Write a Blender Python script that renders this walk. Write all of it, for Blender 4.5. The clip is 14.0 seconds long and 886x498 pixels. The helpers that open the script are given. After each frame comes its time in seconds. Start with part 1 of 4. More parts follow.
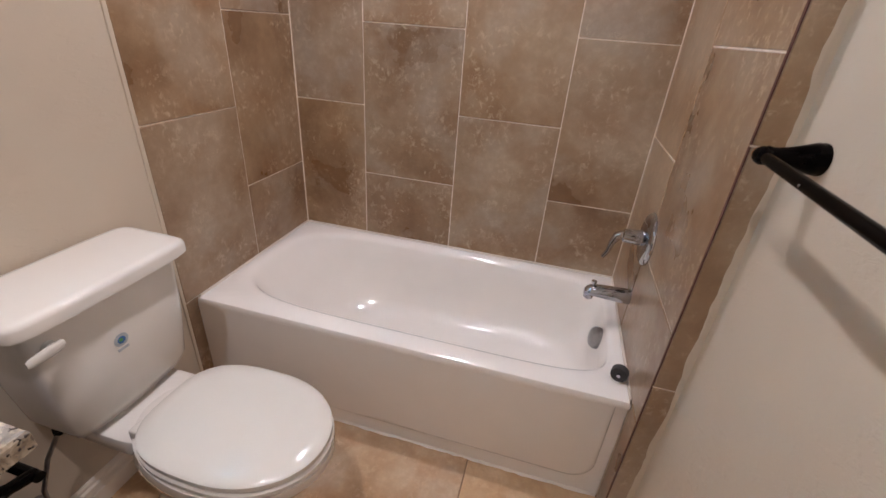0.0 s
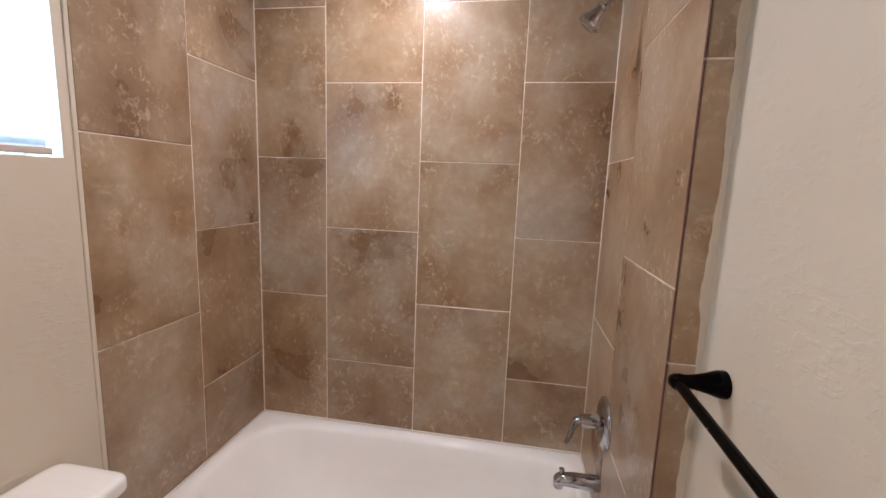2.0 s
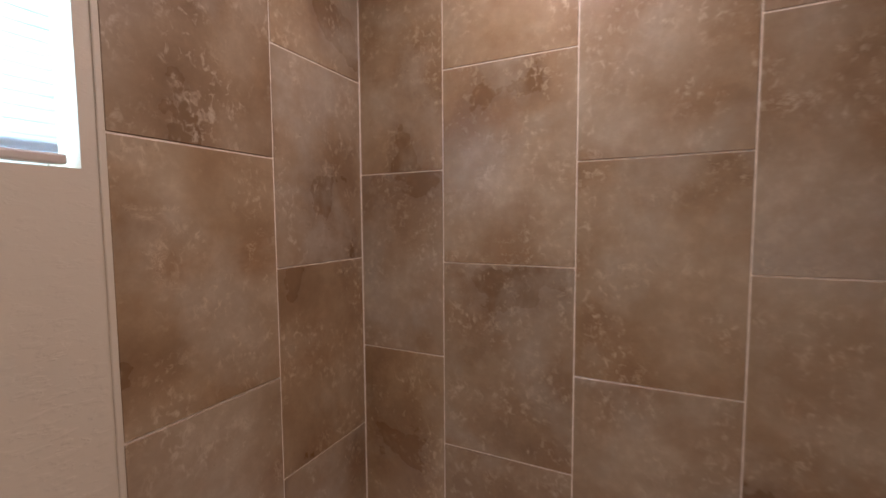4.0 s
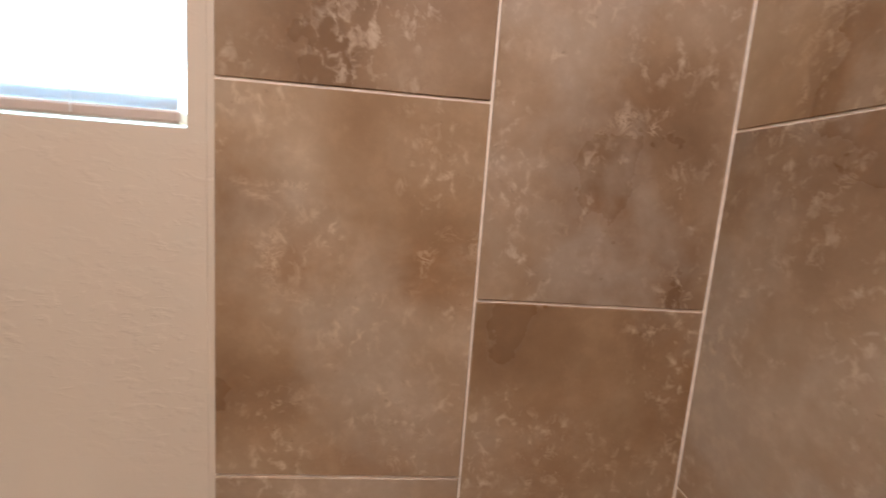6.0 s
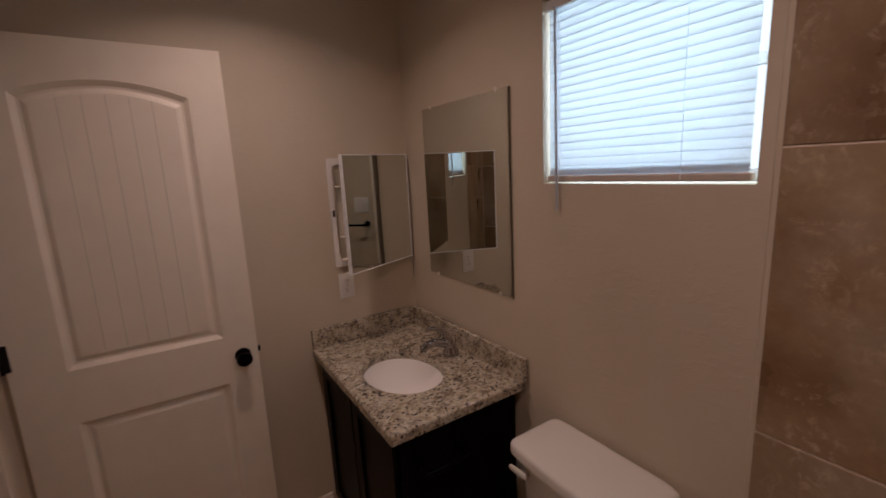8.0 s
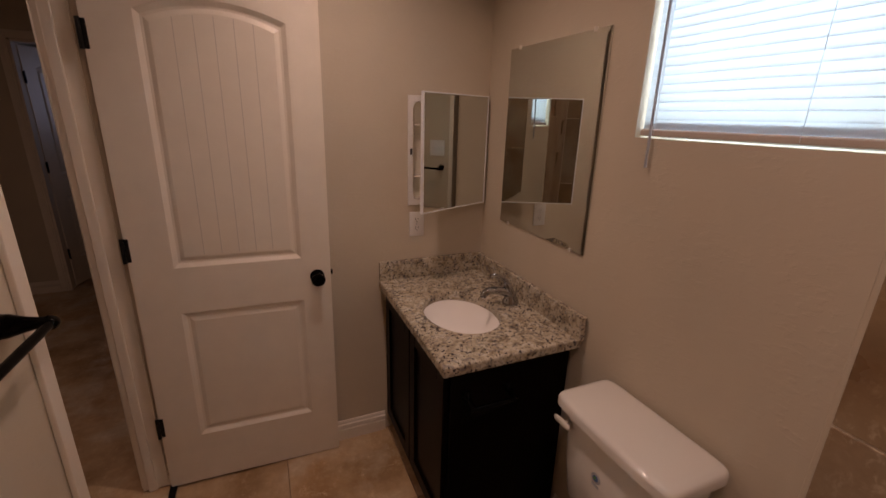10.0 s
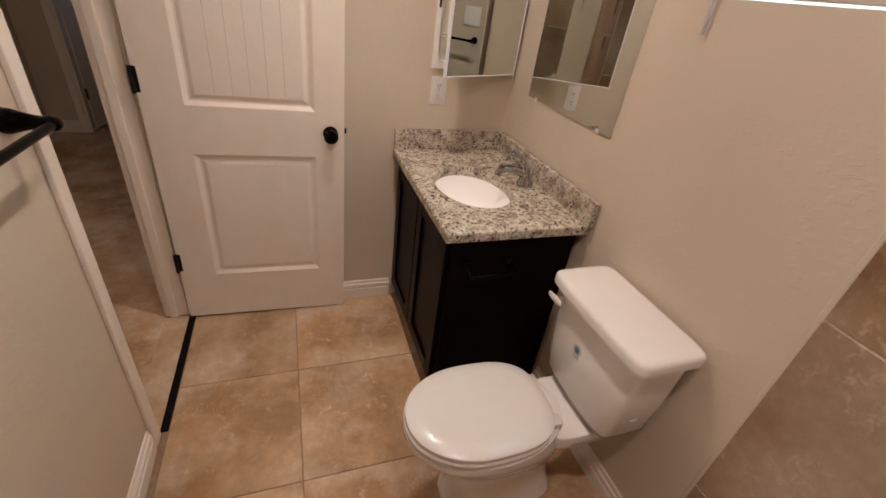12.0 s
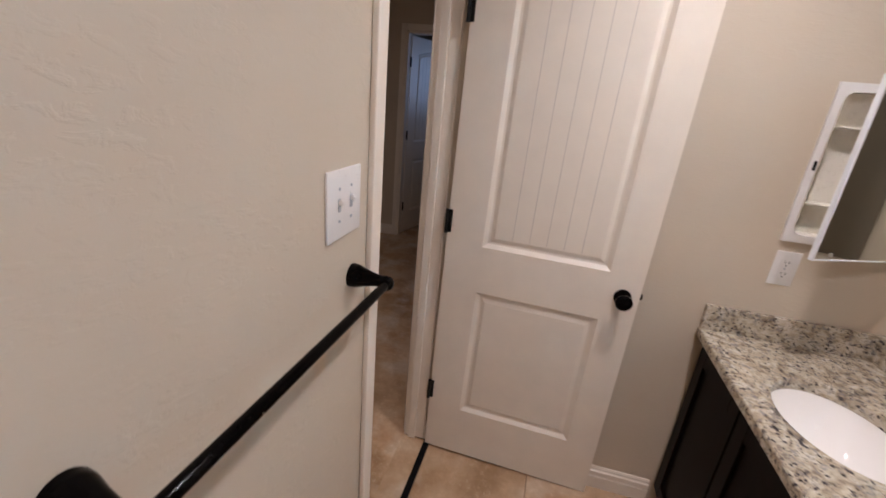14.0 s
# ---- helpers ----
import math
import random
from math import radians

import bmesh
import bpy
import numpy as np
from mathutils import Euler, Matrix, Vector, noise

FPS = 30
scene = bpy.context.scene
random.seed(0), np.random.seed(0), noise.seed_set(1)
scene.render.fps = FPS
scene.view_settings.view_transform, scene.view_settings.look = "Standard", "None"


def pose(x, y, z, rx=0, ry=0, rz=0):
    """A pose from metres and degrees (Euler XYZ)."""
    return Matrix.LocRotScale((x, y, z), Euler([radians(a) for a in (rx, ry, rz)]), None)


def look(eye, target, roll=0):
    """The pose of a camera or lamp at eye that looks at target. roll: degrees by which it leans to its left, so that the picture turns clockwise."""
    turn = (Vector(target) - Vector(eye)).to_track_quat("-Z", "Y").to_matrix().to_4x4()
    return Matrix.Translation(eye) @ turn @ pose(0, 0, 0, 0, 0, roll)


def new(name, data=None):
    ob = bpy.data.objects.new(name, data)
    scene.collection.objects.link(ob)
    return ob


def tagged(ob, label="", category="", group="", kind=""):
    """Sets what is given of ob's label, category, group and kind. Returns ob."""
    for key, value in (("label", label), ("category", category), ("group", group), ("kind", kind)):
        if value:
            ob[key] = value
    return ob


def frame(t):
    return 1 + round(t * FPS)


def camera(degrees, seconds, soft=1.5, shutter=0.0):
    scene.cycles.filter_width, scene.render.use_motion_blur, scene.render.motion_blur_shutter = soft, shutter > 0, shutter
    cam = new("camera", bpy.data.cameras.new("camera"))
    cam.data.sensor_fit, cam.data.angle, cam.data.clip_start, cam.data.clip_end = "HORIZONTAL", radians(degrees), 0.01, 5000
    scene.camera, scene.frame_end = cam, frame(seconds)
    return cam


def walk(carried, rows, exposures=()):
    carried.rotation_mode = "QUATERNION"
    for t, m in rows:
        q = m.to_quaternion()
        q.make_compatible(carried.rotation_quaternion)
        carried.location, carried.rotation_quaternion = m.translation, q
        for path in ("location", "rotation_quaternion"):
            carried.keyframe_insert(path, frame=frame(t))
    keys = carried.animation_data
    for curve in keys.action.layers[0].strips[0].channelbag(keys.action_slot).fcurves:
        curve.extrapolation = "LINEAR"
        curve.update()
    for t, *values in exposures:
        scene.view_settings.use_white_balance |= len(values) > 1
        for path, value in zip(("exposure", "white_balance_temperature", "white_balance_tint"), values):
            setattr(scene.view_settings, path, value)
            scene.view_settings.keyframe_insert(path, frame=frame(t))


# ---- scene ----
cam = camera(92.8, 14.0, shutter=0.25)
PATH = [
    (0, (1.089, 0.57, 1.31), (0.673, 2.289, 0.376), 4.3),
    (0.5, (1.092, 0.548, 1.362), (0.727, 2.315, 0.5), 4.3),
    (1, (1.093, 0.546, 1.399), (0.741, 2.378, 0.678), 3.8),
    (1.5, (1.099, 0.544, 1.45), (0.752, 2.45, 0.953), 2.7),
    (2, (1.102, 0.554, 1.5), (0.77, 2.503, 1.2), 2.2),
    (4.3, (0.803, 1.189, 1.434), (-0.214, 2.91, 1.346), 0.3),
    (4.5, (0.743, 1.288, 1.438), (-0.363, 2.953, 1.378), 1.0),
    (5, (0.673, 1.434, 1.458), (-0.669, 2.906, 1.286), 1.4),
    (5.5, (0.598, 1.55, 1.439), (-1.194, 2.412, 1.225), 2.3),
    (6, (0.617, 1.745, 1.473), (-1.355, 1.925, 1.193), 4.2),
    (6.5, (0.654, 1.743, 1.499), (-1.304, 1.451, 1.213), 1.4),
    (7, (0.762, 1.732, 1.533), (-0.969, 0.757, 1.303), -0.7),
    (7.5, (0.88, 1.781, 1.566), (-0.531, 0.383, 1.332), -2.1),
    (8, (0.97, 1.804, 1.594), (-0.09, 0.15, 1.217), -3.0),
    (8.2, (0.983, 1.803, 1.609), (0.003, 0.106, 1.21), -2.9),
    (10.3, (0.985, 1.81, 1.55), (0.249, 0.082, 0.861), 2.7),
    (10.5, (0.98, 1.816, 1.526), (0.248, 0.115, 0.769), 4.0),
    (11, (0.964, 1.827, 1.501), (0.251, 0.178, 0.622), 5.8),
    (11.5, (0.958, 1.826, 1.483), (0.257, 0.252, 0.468), 7.4),
    (12, (0.959, 1.827, 1.474), (0.318, 0.246, 0.429), 7.9),
    (12.5, (0.978, 1.812, 1.487), (0.611, 0.147, 0.44), 5.7),
    (13, (1.01, 1.781, 1.503), (0.912, 0.007, 0.584), 4.6),
    (13.5, (1.056, 1.663, 1.512), (1.254, -0.17, 0.737), 5.7),
    (14, (1.127, 1.523, 1.525), (1.554, -0.306, 0.837), 5.5),
]
EXPOSURES = [
    (0.0, -0.51, 6050, 16), (1.0, -0.49, 6050, 16), (2.0, -0.47, 6100, 15), (3.2, -0.75, 6400, 19), (4.5, -1.19, 6750, 25), (5.0, -0.45, 6650, 20), (5.5, -0.25, 6750, 19), (6.0, -0.43, 6750, 19),
    (6.5, -1.11, 6850, 26), (7.0, -2.10, 7350, 33), (7.5, -2.27, 7800, 35), (8.0, -2.29, 7850, 36), (9.2, -2.07, 8300, 37), (10.5, -1.79, 8900, 39), (11.0, -1.36, 8500, 34), (11.5, -0.96, 7800, 27), (12.0, -0.72, 7200, 20),
    (12.5, -0.62, 6750, 19), (13.0, -0.65, 6450, 18), (13.5, -0.63, 6450, 18), (14.0, -0.65, 6150, 17),
]
walk(cam, [(t, look(eye, target, roll)) for t, eye, target, roll in PATH], EXPOSURES)

# ---------------------------------------------------------------- plan, in metres
W, D, N = 1.426, 1.488, 2.228          # tiled side wall, painted side wall, tub back wall
H = 2.44                               # ceiling
TUB_Y, RIM = 1.530, 0.428              # tub front and rim height
TILE_Y = 1.474                         # where the tile starts on the window wall
WT = 0.092                             # thickness of the wall to the hall
END_Y = 1.441                          # end face of the built-out wall
DOOR_Y = 0.665                         # far side of the doorway
WIN = (0.873, 1.438, 1.530, 2.045)     # window opening y0 y1 z0 z1
HALL_X, HALL_Y = 2.95, -2.72

# ---------------------------------------------------------------- world and lights
world = bpy.data.worlds.new("world")
scene.world = world
world.use_nodes = True
wn = world.node_tree.nodes
sky = wn.new("ShaderNodeTexSky")
sky.sky_type, sky.sun_disc = "NISHITA", False
sky.sun_elevation, sky.sun_rotation = radians(50), radians(200)
wn["Background"].inputs["Strength"].default_value = 0.12
world.node_tree.links.new(sky.outputs["Color"], wn["Background"].inputs["Color"])


def lamp(name, kind, m, power, color, **settings):
    data = bpy.data.lights.new(name, kind)
    data.energy, data.color = power, color
    for k, v in settings.items():
        if k == "size":
            data.size = v
        elif k == "size_y":
            data.shape, data.size_y = "RECTANGLE", v
        elif k == "disk":
            data.shape, data.size = "DISK", v
        elif k == "spread":
            data.spread = v
    ob = new(name, data)
    ob.matrix_world = m
    return ob


WARM = (1.0, 0.93, 0.93)
LAMPS = [(0.67, 1.78), (0.69, 0.54)]
for (lx, ly), power, wide, tone in zip(LAMPS, (15.0, 11.4), (164, 132), (WARM, (1.0, 0.915, 0.865))):
    lamp("downlight_lamp", "AREA", pose(lx, ly, H - 0.022), power, tone, disk=0.055, spread=radians(wide))
lamp("window_daylight", "AREA", look((-0.118, 1.159, 1.79), (1, 1.159, 1.79)), 17.0, (0.47, 0.79, 1.0), size=0.54, size_y=0.48)
# unseen fill added to brighten the hall; it has no fixture
lamp("hall_lamp", "AREA", pose(2.2, 0.05, H - 0.03), 10.5, WARM, disk=0.25)
lamp("far_room_daylight", "AREA", look((1.15, -4.4, 1.7), (2.58, -3.05, 1.75)), 1.5, (0.42, 0.62, 1.0), size=0.5, size_y=0.7, spread=radians(70))

# ---------------------------------------------------------------- materials


def material(name, rough=0.5, metal=0.0, color=(0.8, 0.8, 0.8)):
    m = bpy.data.materials.new(name)
    m.use_nodes = True
    b = m.node_tree.nodes["Principled BSDF"]
    b.inputs["Base Color"].default_value = (*color, 1)
    b.inputs["Roughness"].default_value = rough
    b.inputs["Metallic"].default_value = metal
    return m, m.node_tree.nodes, m.node_tree.links, b


def coords(n, l, scale=(1, 1, 1), shuffle=False):
    tc, mp = n.new("ShaderNodeTexCoord"), n.new("ShaderNodeMapping")
    mp.inputs["Scale"].default_value = scale
    l.new(tc.outputs["Object"], mp.inputs["Vector"])
    if shuffle:
        info, mul = n.new("ShaderNodeObjectInfo"), n.new("ShaderNodeMath")
        mul.operation = "MULTIPLY"
        mul.inputs[1].default_value = 37.0
        l.new(info.outputs["Random"], mul.inputs[0])
        l.new(mul.outputs[0], mp.inputs["Location"])
    return mp.outputs["Vector"]


def noise_tex(n, l, vec, scale, detail=4.0, rough=0.55, distortion=0.0):
    t = n.new("ShaderNodeTexNoise")
    t.inputs["Scale"].default_value = scale
    t.inputs["Detail"].default_value = detail
    t.inputs["Roughness"].default_value = rough
    t.inputs["Distortion"].default_value = distortion
    l.new(vec, t.inputs["Vector"])
    return t.outputs["Fac"]


def ramp(n, l, fac, *stops):
    r = n.new("ShaderNodeValToRGB")
    while len(r.color_ramp.elements) < len(stops):
        r.color_ramp.elements.new(0.5)
    for e, (p, c) in zip(r.color_ramp.elements, stops):
        e.position, e.color = p, (*(c if isinstance(c, tuple) else (c, c, c)), 1)
    l.new(fac, r.inputs["Fac"])
    return r.outputs["Color"]


def mixed(n, l, fac, a, b, mode="MIX"):
    x = n.new("ShaderNodeMix")
    x.data_type, x.blend_type = "RGBA", mode
    for src, i in ((fac, 0), (a, 6), (b, 7)):
        if isinstance(src, (int, float)):
            x.inputs[i].default_value = src
        elif isinstance(src, tuple):
            x.inputs[i].default_value = (*src, 1)
        else:
            l.new(src, x.inputs[i])
    return x.outputs[2]


def bumped(n, l, b, height, strength, distance):
    k = n.new("ShaderNodeBump")
    k.inputs["Strength"].default_value, k.inputs["Distance"].default_value = strength, distance
    l.new(height, k.inputs["Height"])
    l.new(k.outputs["Normal"], b.inputs["Normal"])


def stone_tile(name, light, mid, dark, rough, flecks=1.0):
    """Porcelain tile printed like travertine: broken clouds, rust stains, clusters of pale flecks and dark pits."""
    m, n, l, b = material(name, rough)
    v = coords(n, l, (1, 1, 1), True)
    grey = tuple(c * k for c, k in zip(light, (0.93, 0.98, 1.06)))
    rust = tuple(c * k for c, k in zip(dark, (1.14, 0.95, 0.74)))
    cloud = noise_tex(n, l, v, 2.8, 6, 0.52, 0.2)
    base = ramp(n, l, cloud, (0.37, dark), (0.48, mid), (0.58, tuple((a + c) / 2 for a, c in zip(mid, light))), (0.67, light))
    stain = ramp(n, l, noise_tex(n, l, v, 4.5, 5, 0.54, 0.2), (0.50, 0.0), (0.68, 0.46))
    base = mixed(n, l, stain, base, rust)
    haze = ramp(n, l, noise_tex(n, l, v, 3.8, 6, 0.55, 0.2), (0.52, 0.0), (0.66, 0.66))
    base = mixed(n, l, haze, base, grey)
    mottle = noise_tex(n, l, v, 30, 7, 0.68, 0.1)
    base = mixed(n, l, 0.75, base, ramp(n, l, mottle, (0.30, (0.91, 0.89, 0.86)), (0.50, (1.0, 0.995, 0.985)), (0.66, (1.16, 1.16, 1.16))), "MULTIPLY")
    where = ramp(n, l, noise_tex(n, l, v, 6.5, 5, 0.6, 0.3), (0.46, 0.0), (0.58, 1.0))
    chip = ramp(n, l, noise_tex(n, l, coords(n, l, (1, 1, 0.8), True), 56, 6, 0.62, 0.5), (0.53, 0.0), (0.66, 0.85), (0.74, 1.0))
    fleck = mixed(n, l, 1.0, where, chip, "MULTIPLY")
    base = mixed(n, l, mixed(n, l, 1.0, fleck, (1.0 * flecks,) * 3, "MULTIPLY"), base, tuple(min(1, c * 1.22) for c in light))
    knot = ramp(n, l, noise_tex(n, l, v, 9, 4, 0.6, 0.5), (0.62, 0.0), (0.70, 1.0))
    vein = ramp(n, l, noise_tex(n, l, v, 40, 6, 0.66, 1.8), (0.46, 0.0), (0.51, 1.0), (0.55, 1.0), (0.60, 0.0))
    base = mixed(n, l, mixed(n, l, 1.0, mixed(n, l, 1.0, knot, vein, "MULTIPLY"), (0.55, 0.55, 0.55), "MULTIPLY"), base, tuple(min(1, c * 1.34) for c in light))
    pit = ramp(n, l, noise_tex(n, l, v, 115, 4, 0.6), (0.66, 0.0), (0.71, 0.35))
    base = mixed(n, l, mixed(n, l, 1.0, where, pit, "MULTIPLY"), base, tuple(c * 0.62 for c in dark))
    tint = n.new("ShaderNodeObjectInfo")
    tone = ramp(n, l, tint.outputs["Random"], (0.0, (0.91, 0.90, 0.89)), (0.35, (1.0, 0.985, 0.95)), (0.6, (1.05, 1.0, 0.90)), (0.8, (0.98, 0.985, 0.99)), (1.0, (1.06, 1.06, 1.06)))
    l.new(mixed(n, l, 1.0, base, tone, "MULTIPLY"), b.inputs["Base Color"])
    l.new(ramp(n, l, cloud, (0.3, rough * 0.95), (0.7, rough * 1.1)), b.inputs["Roughness"])
    bumped(n, l, b, cloud, 0.05, 0.002)
    return m


M_TILE = stone_tile("brown_stone_tile", (0.425, 0.335, 0.243), (0.312, 0.210, 0.128), (0.215, 0.131, 0.073), 0.28)
M_FLOOR = stone_tile("tan_floor_tile", (0.61, 0.465, 0.325), (0.48, 0.322, 0.192), (0.345, 0.212, 0.114), 0.24, 0.3)


def plain(name, color, rough, metal=0.0, vary=0.06, scale=20.0, bump=0.0, bump_scale=200.0, distance=0.001, coat=0.0):
    m, n, l, b = material(name, rough, metal, color)
    v = coords(n, l)
    f = noise_tex(n, l, v, scale, 4)
    c = ramp(n, l, f, (0.3, tuple(x * (1 - vary) for x in color)), (0.7, tuple(min(1, x * (1 + vary)) for x in color)))
    l.new(c, b.inputs["Base Color"])
    l.new(ramp(n, l, noise_tex(n, l, v, scale * 4, 3), (0.3, max(0.02, rough * 0.85)), (0.7, min(1, rough * 1.15))), b.inputs["Roughness"])
    if bump:
        bumped(n, l, b, noise_tex(n, l, v, bump_scale, 3), bump, distance)
    b.inputs["Coat Weight"].default_value = coat
    return m


def wall_paint(name, color):
    """Painted drywall with a hand-trowelled skip texture."""
    m, n, l, b = material(name, 0.62, 0, color)
    v = coords(n, l)
    c = ramp(n, l, noise_tex(n, l, v, 2.3, 3), (0.3, tuple(x * 0.95 for x in color)), (0.7, tuple(x * 1.04 for x in color)))
    scuff = ramp(n, l, noise_tex(n, l, v, 5.0, 8, 0.7, 1.5), (0.70, 0.0), (0.80, 0.35))
    l.new(mixed(n, l, scuff, c, tuple(x * 0.86 for x in color)), b.inputs["Base Color"])
    where = ramp(n, l, noise_tex(n, l, v, 6, 4, 0.6, 0.3), (0.42, 0.15), (0.60, 1.0))
    ridge = ramp(n, l, noise_tex(n, l, coords(n, l, (1, 1, 2.2)), 30, 4, 0.55, 0.4), (0.50, 0.0), (0.62, 1.0))
    skip = mixed(n, l, 1.0, where, ridge, "MULTIPLY")
    grain = noise_tex(n, l, v, 120, 3)
    h = mixed(n, l, 0.18, skip, grain)
    bumped(n, l, b, h, 0.17, 0.0035)
    return m


M_WALL = wall_paint("beige_wall_paint", (0.597, 0.512, 0.398))
M_CEIL = wall_paint("white_ceiling_paint", (0.74, 0.70, 0.64))
M_GROUT = plain("pale_wall_grout", (0.80, 0.71, 0.60), 0.85, vary=0.15, scale=40, bump=0.3, bump_scale=300)
M_FGROUT = plain("brown_floor_grout", (0.26, 0.17, 0.10), 0.9, vary=0.2, scale=40, bump=0.3, bump_scale=300)
M_TRIM = plain("white_trim_paint", (0.83, 0.75, 0.64), 0.38, vary=0.03, scale=9, bump=0.06, bump_scale=90)
M_WHITE = plain("white_plastic", (0.80, 0.78, 0.75), 0.32, vary=0.02)
M_CERAMIC = plain("white_vitreous_china", (0.75, 0.71, 0.65), 0.06, vary=0.015, scale=6, coat=0.4)
M_TUB = plain("white_tub_enamel", (0.88, 0.84, 0.785), 0.13, vary=0.02, scale=5, coat=0.3)
M_CHROME = plain("polished_chrome", (0.47, 0.48, 0.51), 0.02, 1.0, vary=0.03)
M_BRONZE = plain("oil_rubbed_bronze", (0.0022, 0.0018, 0.0017), 0.13, 0.0, vary=0.3, scale=30)
M_BRONZE.node_tree.nodes["Principled BSDF"].inputs["Specular IOR Level"].default_value = 0.06
M_BLACK = plain("black_strip", (0.004, 0.004, 0.004), 0.8, vary=0.2)
M_BLACK.node_tree.nodes["Principled BSDF"].inputs["Specular IOR Level"].default_value = 0.1
M_RUBBER = plain("dark_grey_rubber", (0.05, 0.05, 0.05), 0.6, vary=0.15)
M_CAULK = plain("white_caulk", (0.72, 0.66, 0.58), 0.6, vary=0.05)
M_COPPER = plain("worn_copper_edge", (0.45, 0.20, 0.08), 0.3, 0.9, vary=0.2)
M_BLUE = plain("blue_print", (0.05, 0.16, 0.42), 0.4)
M_GREEN = plain("green_print", (0.10, 0.35, 0.10), 0.4)
M_CLAY = plain("bare_clay_tile_edge", (0.10, 0.040, 0.030), 0.8, vary=0.2, scale=60)
M_GREY = plain("grey_print", (0.42, 0.45, 0.48), 0.4)
M_ALU = plain("white_window_frame", (0.78, 0.80, 0.82), 0.4, vary=0.03)
M_HINGE = plain("black_hinge_metal", (0.012, 0.012, 0.012), 0.4, 0.5, vary=0.2)


def espresso():
    m, n, l, b = material("espresso_stained_wood", 0.38)
    b.inputs["Specular IOR Level"].default_value = 0.06
    g = noise_tex(n, l, coords(n, l, (30, 30, 1.6)), 3.0, 6, 0.6, 0.6)
    l.new(ramp(n, l, g, (0.3, (0.0018, 0.0009, 0.0007)), (0.7, (0.0060, 0.0026, 0.0016))), b.inputs["Base Color"])
    bumped(n, l, b, g, 0.10, 0.0008)
    return m


def granite():
    """Cream and grey crystals, black flecks, and darker drifts."""
    m, n, l, b = material("speckled_granite", 0.09)
    v = coords(n, l)
    ground = ramp(n, l, noise_tex(n, l, v, 30, 6, 0.66, 0.7), (0.36, (0.24, 0.19, 0.135)), (0.45, (0.42, 0.35, 0.255)), (0.54, (0.53, 0.46, 0.35)), (0.66, (0.60, 0.545, 0.46)))
    grey = ramp(n, l, noise_tex(n, l, v, 55, 5, 0.64, 0.9), (0.54, 0.0), (0.61, 0.70))
    c = mixed(n, l, grey, ground, (0.20, 0.19, 0.195))
    vo = n.new("ShaderNodeTexVoronoi")
    vo.inputs["Scale"].default_value = 130
    l.new(v, vo.inputs["Vector"])
    cell = ramp(n, l, vo.outputs["Color"], (0.16, 1.0), (0.19, 0.0))
    c = mixed(n, l, cell, c, (0.075, 0.065, 0.065))
    black = ramp(n, l, noise_tex(n, l, v, 105, 4, 0.62, 0.6), (0.595, 0.0), (0.63, 1.0))
    c = mixed(n, l, black, c, (0.022, 0.019, 0.020))
    drift = ramp(n, l, noise_tex(n, l, v, 5.5, 4, 0.55, 0.5), (0.57, 0.0), (0.68, 0.85))
    dots = ramp(n, l, noise_tex(n, l, v, 75, 4, 0.62, 0.6), (0.47, 0.0), (0.52, 0.9))
    c = mixed(n, l, mixed(n, l, 1.0, drift, dots, "MULTIPLY"), c, (0.035, 0.034, 0.042))
    l.new(c, b.inputs["Base Color"])
    return m


M_WOOD, M_GRANITE = espresso(), granite()


def mirror_glass():
    m, n, l, b = material("silvered_mirror", 0.012, 1.0, (0.69, 0.71, 0.68))
    return m


def clear_glass():
    m, n, l, b = material("window_glass", 0.02, 0, (0.92, 0.96, 0.97))
    b.inputs["Transmission Weight"].default_value = 1.0
    return m


def slat_vinyl():
    m, n, l, b = material("white_blind_vinyl", 0.4, 0, (0.82, 0.84, 0.85))
    t, mx = n.new("ShaderNodeBsdfTranslucent"), n.new("ShaderNodeMixShader")
    t.inputs["Color"].default_value = (0.80, 0.88, 0.92, 1)
    mx.inputs["Fac"].default_value = 0.56
    out = n["Material Output"]
    l.new(b.outputs[0], mx.inputs[1])
    l.new(t.outputs[0], mx.inputs[2])
    l.new(mx.outputs[0], out.inputs["Surface"])
    return m


def glowing(name, color, strength):
    m, n, l, b = material(name)
    b.inputs["Emission Color"].default_value = (*color, 1)
    b.inputs["Emission Strength"].default_value = strength
    return m


M_MIRROR, M_GLASS, M_SLAT = mirror_glass(), clear_glass(), slat_vinyl()
M_LENS = glowing("lit_lamp_lens", WARM, 34.0)
M_SKY = glowing("daylight_outside", (0.50, 0.82, 1.0), 6.5)

# ---------------------------------------------------------------- mesh helpers


def mesh_object(name, bm, mat, smooth=False):
    me = bpy.data.meshes.new(name)
    bmesh.ops.recalc_face_normals(bm, faces=bm.faces)
    bm.to_mesh(me)
    bm.free()
    for mm in mat if isinstance(mat, (list, tuple)) else (mat,):
        me.materials.append(mm)
    if smooth:
        me.polygons.foreach_set("use_smooth", [True] * len(me.polygons))
        me.set_sharp_from_angle(angle=radians(40))
    return new(name, me)


def part(name, bm, mat, parent, label="", smooth=False):
    ob = mesh_object(name, bm, mat, smooth)
    ob.parent = parent
    ob.matrix_parent_inverse = parent.matrix_world.inverted()
    return tagged(ob, label)


def thing(name, place, label, category, group="", rz=0.0):
    e = new(name)
    e.empty_display_size = 0.05
    e.matrix_world = pose(*place, 0, 0, rz)
    bpy.context.view_layer.update()
    return tagged(e, label, category, group)


def structure(name, bm, mat, label):
    return tagged(mesh_object(name, bm, mat), label, kind="structure")


